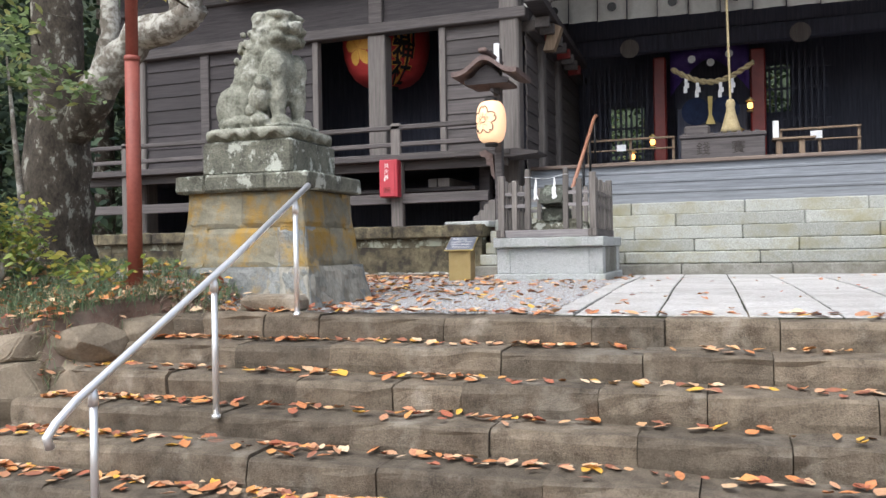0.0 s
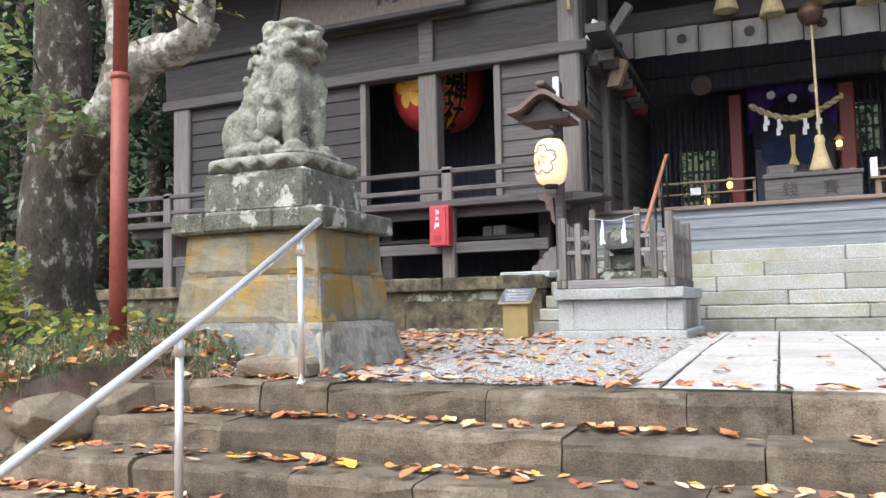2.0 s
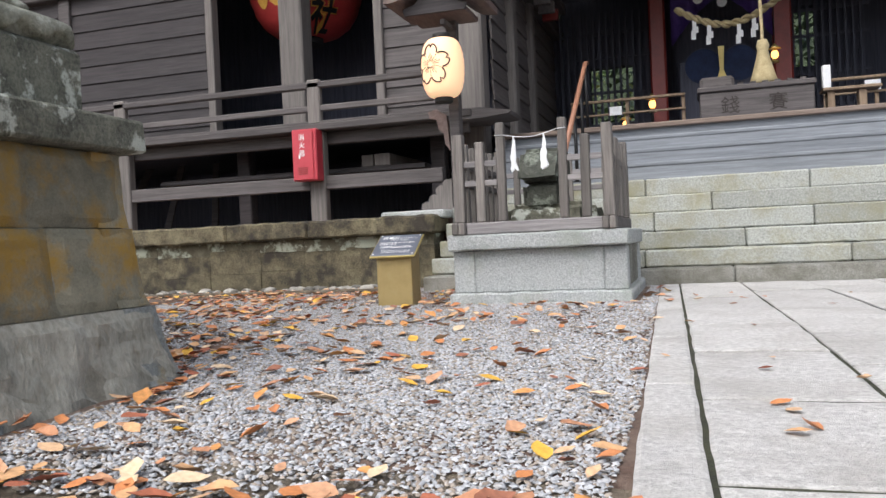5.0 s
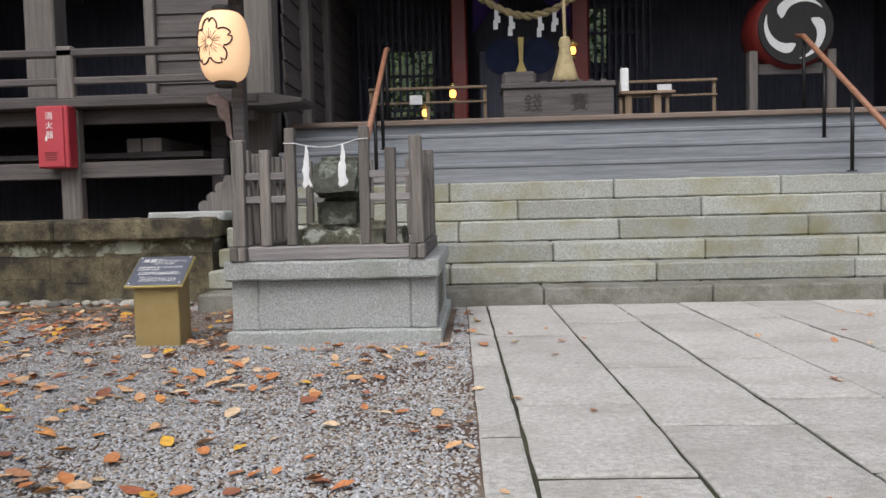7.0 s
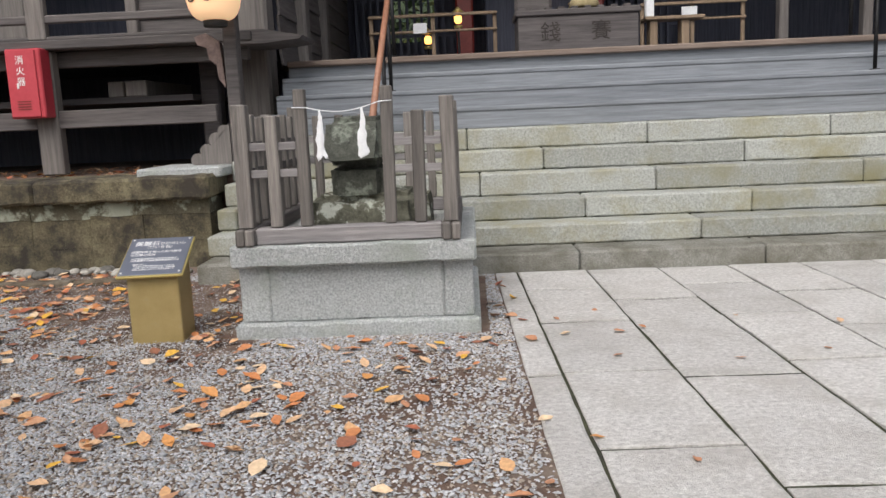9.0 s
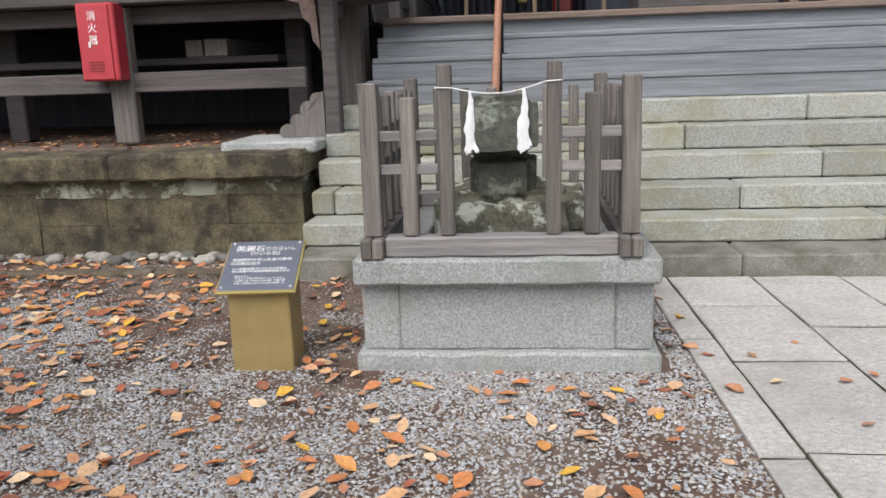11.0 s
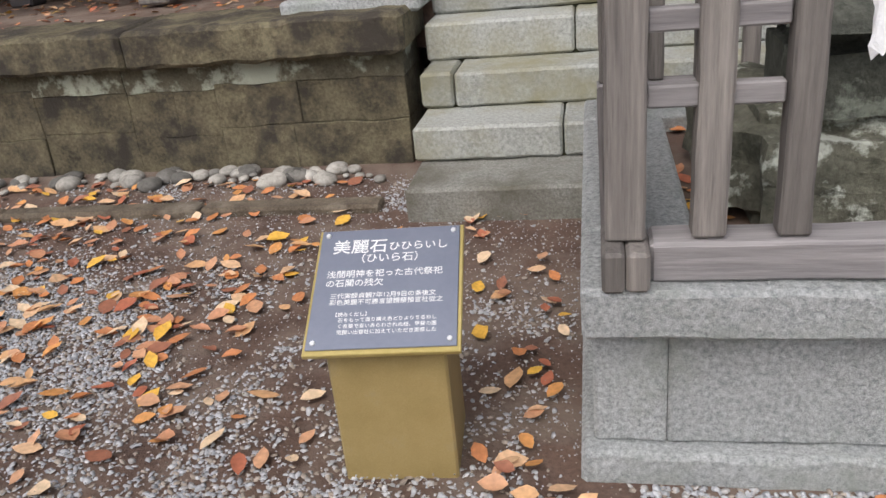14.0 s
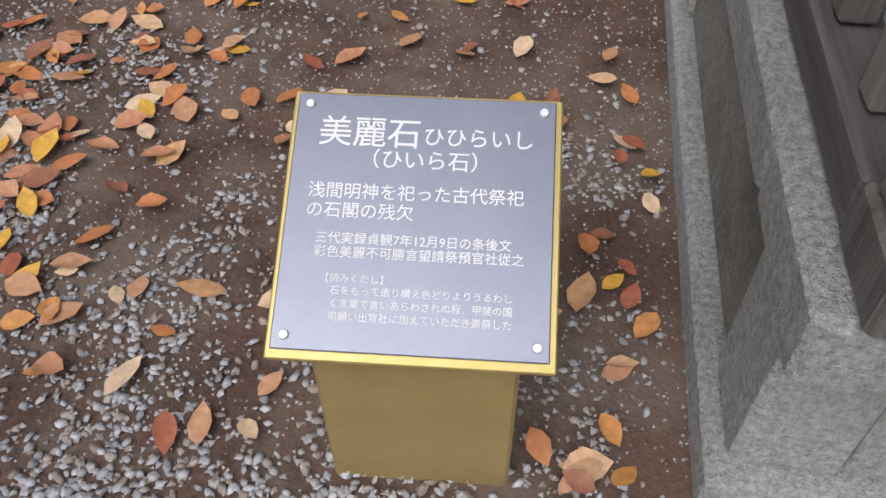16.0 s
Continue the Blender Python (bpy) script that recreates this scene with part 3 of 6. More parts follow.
# ---- side hall: veranda ----
veranda = thing("veranda", "weathered grey timber veranda with a plain railing", "veranda", kind="structure")
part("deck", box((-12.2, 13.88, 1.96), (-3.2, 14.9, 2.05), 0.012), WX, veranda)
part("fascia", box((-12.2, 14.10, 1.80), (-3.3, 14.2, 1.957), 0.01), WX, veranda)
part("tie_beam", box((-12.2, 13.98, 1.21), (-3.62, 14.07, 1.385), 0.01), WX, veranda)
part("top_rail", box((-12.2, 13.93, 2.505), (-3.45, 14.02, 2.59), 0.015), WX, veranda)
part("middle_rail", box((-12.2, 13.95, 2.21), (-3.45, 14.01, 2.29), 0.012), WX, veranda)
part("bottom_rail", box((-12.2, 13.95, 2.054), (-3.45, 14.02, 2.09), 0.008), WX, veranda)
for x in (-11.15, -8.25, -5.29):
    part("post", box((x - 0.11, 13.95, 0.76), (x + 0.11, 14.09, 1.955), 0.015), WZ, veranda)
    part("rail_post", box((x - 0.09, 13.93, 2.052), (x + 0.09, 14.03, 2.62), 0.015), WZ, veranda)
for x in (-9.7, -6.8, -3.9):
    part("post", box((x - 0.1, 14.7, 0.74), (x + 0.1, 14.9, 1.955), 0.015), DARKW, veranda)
part("corner_bracket", slab([(-3.1, 1.93), (-2.75, 1.96), (-2.72, 1.99), (-3.1, 2.06), (-3.6, 2.06), (-3.6, 1.93)], 13.9, 14.6), WX, veranda)

# ---- side hall: walls ----
side = thing("wall_side_hall", "dark weathered plank wall of the side hall", "wall", kind="structure")


def planks(x0, x1, z0, z1, y, pitch, mat, owner):
    z = z0
    while z < z1 - 0.01:
        t = min(z + pitch, z1)
        bm = box((x0, y, z + 0.002), (x1, y + 0.03, t), 0.004)
        for v in bm.verts:
            if v.co.z < z + pitch * 0.5:
                v.co.y -= 0.022
        part("plank", bm, mat, owner)
        z = t


def planks_side(y0, y1, z0, z1, x, pitch, mat, owner):
    z = z0
    while z < z1 - 0.01:
        t = min(z + pitch, z1)
        bm = box((x - 0.03, y0, z + 0.002), (x, y1, t), 0.004)
        for v in bm.verts:
            if v.co.z < z + pitch * 0.5:
                v.co.x += 0.022
        part("plank", bm, mat, owner)
        z = t


Y = 14.8
part("pillar", box((-11.75, Y - 0.05, 0.76), (-11.33, Y + 0.35, 4.5), 0.03), WZ, side)
part("pillar", box((-3.6, Y - 0.05, 1.0), (-3.25, Y + 0.3, 6.9), 0.03), WZ, side)
part("stud", box((-9.95, Y - 0.02, 2.05), (-9.75, Y + 0.12, 4.46), 0.01), WX, side)
part("stud", box((-7.36, Y - 0.03, 2.05), (-7.24, Y + 0.14, 4.46), 0.01), WZ, side)
part("stud", box((-6.18, Y - 0.03, 2.05), (-5.82, Y + 0.3, 4.46), 0.02), WZ, side)
part("stud", box((-4.75, Y - 0.03, 2.05), (-4.63, Y + 0.14, 4.46), 0.01), WZ, side)
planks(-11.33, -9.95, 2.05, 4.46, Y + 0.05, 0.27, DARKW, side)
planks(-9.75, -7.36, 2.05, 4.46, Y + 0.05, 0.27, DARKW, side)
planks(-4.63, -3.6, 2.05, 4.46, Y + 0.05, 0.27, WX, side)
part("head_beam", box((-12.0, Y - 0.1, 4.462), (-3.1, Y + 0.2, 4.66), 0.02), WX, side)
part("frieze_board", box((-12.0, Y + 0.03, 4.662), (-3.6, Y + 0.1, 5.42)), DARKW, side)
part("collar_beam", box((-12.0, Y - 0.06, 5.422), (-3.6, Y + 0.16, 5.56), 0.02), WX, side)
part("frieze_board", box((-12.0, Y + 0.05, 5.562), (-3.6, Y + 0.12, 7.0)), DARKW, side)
part("strut", box((-6.14, Y - 0.06, 4.662), (-5.86, Y + 0.02, 5.42), 0.015), WX, side)
# returning wall towards the open hall
part("pillar", box((-3.42, 16.0, 1.8), (-3.08, 16.3, 6.6), 0.03), WZ, side)
part("pillar", box((-3.40, 17.6, 1.8), (-3.10, 17.9, 6.6), 0.03), WZ, side)
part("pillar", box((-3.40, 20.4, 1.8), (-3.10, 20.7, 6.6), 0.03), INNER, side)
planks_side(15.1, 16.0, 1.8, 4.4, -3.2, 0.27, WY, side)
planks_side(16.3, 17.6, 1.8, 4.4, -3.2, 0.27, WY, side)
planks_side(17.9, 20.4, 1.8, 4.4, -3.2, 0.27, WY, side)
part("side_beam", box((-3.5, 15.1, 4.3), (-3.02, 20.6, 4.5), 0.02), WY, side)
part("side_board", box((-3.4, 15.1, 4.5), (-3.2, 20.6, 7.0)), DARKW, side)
# enclosing walls and an unseen ceiling, added to keep the interior dark
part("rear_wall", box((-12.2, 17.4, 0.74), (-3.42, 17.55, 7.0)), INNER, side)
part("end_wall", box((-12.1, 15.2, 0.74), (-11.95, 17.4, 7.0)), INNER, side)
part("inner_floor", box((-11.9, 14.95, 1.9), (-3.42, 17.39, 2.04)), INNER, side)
tagged(part("ceiling", box((-12, 15.0, 5.3), (-3.45, 17.39, 5.4)), INNER), "unseen plank ceiling added to darken the side hall", "ceiling", kind="structure")


def build_roof(name, x0, x1, y0, y1, z0, z1, label):
    bm = bmesh.new()
    ym = (y0 + y1) / 2
    n = 8
    front, back = [], []
    for k in range(n + 1):
        u = k / n
        zz = z0 + (z1 - z0) * (u ** 1.3)
        front.append((y0 + (ym - y0) * u, zz))
        back.append((y1 + (ym - y1) * u, zz))
    prof = front + back[::-1][1:]
    top = [[bm.verts.new((x, y, z)) for y, z in prof] for x in (x0, x1)]
    low = [[bm.verts.new((x, y, z - 0.25)) for y, z in prof] for x in (x0, x1)]
    for i in range(len(prof) - 1):
        bm.faces.new((top[0][i], top[1][i], top[1][i + 1], top[0][i + 1]))
        bm.faces.new((low[0][i], low[0][i + 1], low[1][i + 1], low[1][i]))
    for s in (0, 1):
        for i in range(len(prof) - 1):
            bm.faces.new((top[s][i], top[s][i + 1], low[s][i + 1], low[s][i]))
    for i in (0, len(prof) - 1):
        bm.faces.new((top[0][i], low[0][i], low[1][i], top[1][i]))
    bmesh.ops.recalc_face_normals(bm, faces=bm.faces[:])
    return tagged(part(name, bm, TILE), label, "roof", kind="structure")


# Both roofs lie out of view, added to shade the walls and interiors.
build_roof("roof_side_hall", -13.4, -2.4, 13.2, 19.0, 7.0, 9.6, "unseen metal roof added to shade the side hall")
build_roof("roof_hall", -2.35, 8.0, 14.0, 24.0, 7.2, 11.5, "unseen metal roof added to shade the open hall")

# ---- open hall ----
hall = thing("wall_open_hall", "dark timber frame of the open worship hall", "wall", kind="structure")
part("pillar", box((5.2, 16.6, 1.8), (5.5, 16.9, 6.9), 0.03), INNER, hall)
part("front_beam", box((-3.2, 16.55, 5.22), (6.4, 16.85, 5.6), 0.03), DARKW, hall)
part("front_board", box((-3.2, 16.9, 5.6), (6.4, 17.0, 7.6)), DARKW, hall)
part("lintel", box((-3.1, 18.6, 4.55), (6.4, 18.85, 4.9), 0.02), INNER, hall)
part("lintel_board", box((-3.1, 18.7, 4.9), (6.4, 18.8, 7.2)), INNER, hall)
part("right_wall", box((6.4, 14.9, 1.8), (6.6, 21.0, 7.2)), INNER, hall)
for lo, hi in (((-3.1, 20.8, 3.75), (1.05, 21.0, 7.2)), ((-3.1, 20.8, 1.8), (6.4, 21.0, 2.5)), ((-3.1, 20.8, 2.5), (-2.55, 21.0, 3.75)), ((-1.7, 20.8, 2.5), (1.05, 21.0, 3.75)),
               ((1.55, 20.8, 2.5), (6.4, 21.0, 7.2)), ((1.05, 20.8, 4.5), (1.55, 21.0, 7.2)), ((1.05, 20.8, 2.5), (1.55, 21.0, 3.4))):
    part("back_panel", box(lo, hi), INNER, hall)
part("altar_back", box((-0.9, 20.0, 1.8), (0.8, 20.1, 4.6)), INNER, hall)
bm = slab([(14.2, 4.56), (18.6, 4.30), (18.6, 4.42), (14.2, 4.70)], 2.68, 3.0)
for v in bm.verts:
    v.co = Vector((-v.co.y, v.co.x, v.co.z))
bmesh.ops.recalc_face_normals(bm, faces=bm.faces[:])
part("side_eave", bm, DARKW, hall)
for k in range(9):
    part("rafter_end", box((-2.98, 14.9 + 0.38 * k, 4.30 - 0.03 * k), (-2.72, 15.0 + 0.38 * k, 4.48 - 0.03 * k), 0.006), VERMILION if k % 3 == 2 else WY, hall)
part("brace", slab([(-3.2, 4.62), (-3.05, 4.6), (-2.5, 5.35), (-2.62, 5.45)], 15.5, 15.62), WZ, hall)
part("bracket", slab([(-2.95, 4.0), (-2.75, 4.0), (-2.6, 4.4), (-2.8, 4.5)], 15.4, 15.6), PALEW, hall)
part("white_tip", slab([(-3.2, 4.75), (-3.1, 4.7), (-2.98, 5.0), (-3.06, 5.06)], 15.0, 15.1), WHITE, hall)
part("eave_beam", box((-3.2, 15.6, 5.9), (6.0, 15.85, 6.3), 0.03), DARKW, hall)
tagged(part("ceiling", box((-3.1, 15.9, 6.9), (6.4, 20.8, 7.0)), INNER), "dark plank ceiling of the open hall", "ceiling", kind="structure")
for x0, x1 in ((-1.32, -1.05), (0.66, 0.96)):
    part("red_pillar", box((x0, 19.0, 1.8), (x1, 19.25, 4.5), 0.03), VERMILION, hall, "red lacquered pillar")
for k in range(15):
    x = -3.0 + k * 0.12
    part("lattice_bar", box((x, 19.9, 1.8), (x + 0.045, 19.95, 4.6)), INNER, hall)
for k in range(10):
    x = 1.05 + k * 0.12
    part("lattice_bar", box((x, 19.9, 1.8), (x + 0.045, 19.95, 4.6)), INNER, hall)
for z in (2.5, 3.1, 3.75, 4.2):
    part("lattice_rail", box((-3.0, 19.955, z), (-1.2, 19.99, z + 0.05)), INNER, hall)
    part("lattice_rail", box((1.0, 19.955, z), (2.3, 19.99, z + 0.05)), INNER, hall)


# ---- things of the open hall ----
def build_noren():
    t = thing("shrine_curtain", "white cloth curtain strips with black round crests", "curtain")
    k = 0
    x = -3.22
    while x < 5.0:
        z0 = 4.74 - 0.03 * (x + 3.2)
        bm = bmesh.new()
        vs = []
        for i in range(7):
            u = i / 6
            yy = 16.46 + 0.015 * math.sin(u * 6.3 + k)
            vs.append((bm.verts.new((x + 0.54 * u, yy, z0)), bm.verts.new((x + 0.54 * u, 16.50, z0 + 0.48))))
        for a, b in zip(vs, vs[1:]):
            bm.faces.new((a[0], b[0], b[1], a[1])).smooth = True
        bmesh.ops.solidify(bm, geom=bm.faces[:], thickness=0.006)
        p = part("cloth_strip", bm, WHITE, t)
        if k % 2 == 0:
            part("crest", lathe_face(0.085, (x + 0.27, 16.43, z0 + 0.25)), INK, p, "black round crest")
        k += 1
        x += 0.557
    return t


def lathe_face(r, at, depth=0.012, sides=20):
    """A thin round disc that faces the court."""
    bm = bmesh.new()
    a = [bm.verts.new((at[0] + r * math.cos(2 * math.pi * i / sides), at[1], at[2] + r * math.sin(2 * math.pi * i / sides))) for i in range(sides)]
    b = [bm.verts.new((v.co.x, at[1] + depth, v.co.z)) for v in a]
    bm.faces.new(a)
    bm.faces.new(b[::-1])
    for i in range(sides):
        bm.faces.new((a[(i + 1) % sides], a[i], b[i], b[(i + 1) % sides]))
    bmesh.ops.recalc_face_normals(bm, faces=bm.faces[:])
    return bm


build_noren()


def twist(points, radius, pitch, strands, owner, name="strand", mat=None):
    """A rope laid of several strands round a line."""
    pts = [Vector(p) for p in points]
    dense = []
    for a, b in zip(pts, pts[1:]):
        for i in range(14):
            dense.append(a.lerp(b, i / 14))
    dense.append(pts[-1])
    dist, run = [0.0], 0.0
    for a, b in zip(dense, dense[1:]):
        run += (b - a).length
        dist.append(run)
    for s in range(strands):
        line = []
        for p, d in zip(dense, dist):
            ang = 2 * math.pi * (d / pitch + s / strands)
            line.append(p + Vector((0, math.cos(ang), math.sin(ang))) * radius * 0.5)
        part(name, tube(line, radius * 0.58, 8), mat or STRAW, owner)


def build_shimenawa():
    t = thing("straw_rope", "thick twisted straw rope with hanging straw tassels", "rope")
    line = [(-3.5, 16.3, 6.43), (-3.0, 16.3, 6.3), (-2.5, 16.3, 6.22), (-2.0, 16.3, 6.24), (-1.37, 16.3, 6.2)]
    part("cord", tube(line, 0.035, 8), STRAW, t)
    part("cord_end", tube([(-3.38, 14.66, 6.95), (-3.38, 14.66, 6.0), (-3.37, 14.66, 5.3), (-3.37, 14.66, 5.14)], [0.026, 0.026, 0.028, 0.045], 8), STRAW, t, "frayed hanging rope end")
    curve = []
    for k in range(13):
        u = k / 12
        x = -1.45 + u * 4.6
        curve.append((x, 16.3, 6.2 - 0.62 * math.sin(math.pi * min(u * 2.2, 1) * 0.5) + 0.04 * math.cos(u * 14)))
    twist(curve, 0.125, 0.5, 3, t)
    for x, z in ((-1.07, 5.82), (-0.35, 5.63), (0.38, 5.73), (1.1, 5.6), (1.85, 5.6), (2.6, 5.62)):
        part("tassel", lathe([(0.05, 0.0), (0.09, -0.06), (0.10, -0.1), (0.13, -0.25), (0.20, -0.5), (0.205, -0.54), (0.14, -0.545)], (x, 16.3, z), 18), STRAW, t, "bell-shaped straw tassel")
    return t


build_shimenawa()


def build_bell():
    t = thing("bell_rope", "pale braided bell rope with a bronze bell", "bell rope")
    twist([(0.22, 16.2, 5.2), (0.24, 16.2, 4.0), (0.26, 16.2, 2.95)], 0.038, 0.25, 3, t)
    part("tassel", lathe([(0.06, 0.0), (0.085, -0.08), (0.07, -0.14), (0.09, -0.25), (0.16, -0.5), (0.19, -0.58), (0.12, -0.585)], (0.26, 16.2, 2.98), 18), STRAW, t)
    part("bell", lathe([(0.03, 0.22), (0.13, 0.16), (0.2, 0.02), (0.2, -0.03), (0.14, -0.16), (0.05, -0.21)], (0.22, 16.2, 5.0), 20), BRONZE, t, "dull bronze bell")
    return t


build_bell()


def build_offering_box():
    t = thing("offering_box", "grey wooden offering box with carved characters", "offering box")
    part("body", box((-0.575, 15.7, 1.8), (0.81, 16.35, 2.26), 0.012), WX, t)
    part("top_frame", box((-0.60, 15.67, 2.262), (0.835, 16.38, 2.33), 0.012), WX, t)
    for k in range(9):
        part("slat", box((-0.55 + k * 0.15, 15.72, 2.332), (-0.48 + k * 0.15, 16.33, 2.36)), WX, t)
    for ch, x in (("\u9322", -0.2), ("\u8cfd", 0.38)):
        me = text_mesh(ch, 0.24, "CENTER")
        ob = link("lettering", me, CARVED, t, "dark carved character")
        ob.matrix_basis = pose(x, 15.694, 2.06, 90)
    return t


build_offering_box()
tab = thing("wooden_tablet", "grey wooden plate standing behind the offering box", "tablet")
part("plate", box((-0.56, 16.45, 1.8), (-0.10, 16.53, 2.60), 0.04), WX, tab)
part("foot", box((-0.6, 16.42, 1.8), (-0.1, 16.6, 1.86), 0.01), WX, tab)


def build_barrier(x0, x1, y, label):
    t = thing("low_barrier", label, "barrier", "barriers on the hall floor")
    part("top_bar", box((x0, y, 2.47), (x1, y + 0.05, 2.51), 0.008), PALEW, t)
    part("middle_bar", box((x0, y + 0.005, 2.27), (x1, y + 0.045, 2.30), 0.008), PALEW, t)
    n = max(2, int((x1 - x0) / 0.6) + 1)
    for k in range(n):
        x = x0 + 0.03 + (x1 - x0 - 0.06) * k / (n - 1)
        part("post", box((x - 0.025, y + 0.052, 1.8), (x + 0.025, y + 0.09, 2.50), 0.006), PALEW, t)
    return t


build_barrier(-2.45, -0.76, 17.0, "plain brown wooden barrier rail on the hall floor")
build_barrier(1.1, 2.46, 17.0, "plain brown wooden barrier rail on the hall floor")


def build_bench():
    t = thing("low_bench", "small brown wooden bench on the hall floor", "bench")
    part("top", box((0.93, 15.9, 2.18), (1.62, 16.2, 2.22), 0.008), PALEW, t)
    for x in (0.99, 1.36):
        part("leg", box((x, 15.95, 1.8), (x + 0.09, 16.15, 2.178), 0.006), PALEW, t)
    return t


build_bench()
card = thing("paper_dispenser", "white paper packet on the wooden bench", "paper holder")
part("packet", box((0.94, 15.95, 2.222), (1.04, 16.05, 2.52), 0.01), PAPER, card)
card = thing("paper_notice", "small white card on the barrier rail", "notice")
part("card", box((1.62, 16.98, 2.30), (1.82, 16.995, 2.44), 0.003), PAPER, card)
card = thing("paper_notice", "small white card on the barrier rail", "notice")
part("card", box((-1.86, 16.98, 2.26), (-1.68, 16.995, 2.39), 0.003), PAPER, card)


def build_lamp(x, y, z, hang):
    t = thing("small_lantern", "small lit brass lantern in the dark hall", "lantern", "lit lanterns in the hall")
    part("glass", lathe([(0.035, -0.06), (0.055, -0.03), (0.055, 0.03), (0.035, 0.06)], (x, y, z), 12), LAMP, t)
    part("cap", lathe([(0.10, 0.09), (0.03, 0.15), (0.015, 0.17)], (x, y, z), 12), GOLD, t)
    part("base", lathe([(0.06, -0.13), (0.06, -0.09)], (x, y, z), 12), GOLD, t)
    if hang:
        part("chain", tube([(x, y, z + 0.16), (x, y, 4.6)], 0.008, 6), BLACKM, t)
    else:
        part("stand", tube([(x, y, 1.8), (x, y, z - 0.13)], 0.02, 8), BLACKM, t)
    return t


for x, y, z, h in ((-1.28, 18.2, 2.56, 0), (0.42, 18.3, 2.62, 0), (0.64, 18.6, 3.24, 1), (-1.75, 18.7, 2.33, 0)):
    build_lamp(x, y, z, h)


def build_altar():
    t = thing("altar_curtain", "purple silk curtain gathered over the altar", "curtain")
    bm = bmesh.new()
    rows = []
    for i in range(25):
        u = i / 24
        x = -0.95 + 1.6 * u
        drop = 0.25 + 0.75 * abs(2 * u - 1) ** 1.5
        rows.append([bm.verts.new((x, 18.9 + 0.03 * math.sin(u * 60), 4.6 - drop * w)) for w in (0, 0.5, 1)])
    for a, b in zip(rows, rows[1:]):
        for i in (0, 1):
            bm.faces.new((a[i], b[i], b[i + 1], a[i + 1])).smooth = True
    bmesh.ops.solidify(bm, geom=bm.faces[:], thickness=0.01)
    part("silk", bm, PURPLE, t)
    for x, z in ((-0.5, 4.35), (-0.12, 4.25), (0.25, 4.4)):
        part("crest", lathe_face(0.08, (x, 18.84, z)), PAPER, t, "white crest")
    r = thing("inner_rope", "straw rope with zigzag paper strips before the altar", "rope")
    curve = [(-0.86 + 1.56 * k / 8, 18.0, 4.0 - 0.33 * math.sin(math.pi * k / 8)) for k in range(9)]
    twist(curve, 0.06, 0.3, 2, r)
    for x in (-0.58, -0.36, 0.08, 0.3):
        z = 4.0 - 0.33 * math.sin(math.pi * (x + 0.86) / 1.56) - 0.04
        o = [(x - 0.03, z), (x + 0.03, z), (x + 0.03, z - 0.1), (x + 0.06, z - 0.1), (x + 0.06, z - 0.2), (x + 0.02, z - 0.2), (x + 0.02, z - 0.3), (x - 0.05, z - 0.3), (x - 0.05, z - 0.16), (x - 0.03, z - 0.16)]
        part("paper_strip", slab(o, 17.97, 17.975), PAPER, r, "white zigzag paper")
    b = thing("altar", "dark altar cabinet with gold fittings", "altar")
    part("cabinet", box((-0.85, 19.3, 1.8), (0.6, 19.9, 3.4), 0.02), INNER, b)
    for x in (-0.45, 0.15):
        part("blue_cloth", lathe_face(0.3, (x, 19.28, 3.3)), material("dark_blue_cloth", (0.01, 0.02, 0.06), (0.02, 0.04, 0.11), 5), b)
    part("gold_mount", slab([(-0.25, 3.0), (-0.05, 3.0), (-0.12, 3.2), (-0.10, 3.6), (-0.2, 3.6), (-0.18, 3.2)], 19.2, 19.26), GOLD, b)
    for x in (-1.75, 1.6):
        c = thing("round_crest_disc", "pale round crest disc on the dark lintel", "crest", "crests on the lintel")
        part("disc", lathe_face(0.2, (x, 18.5, 4.62)), WZ, c)


build_altar()


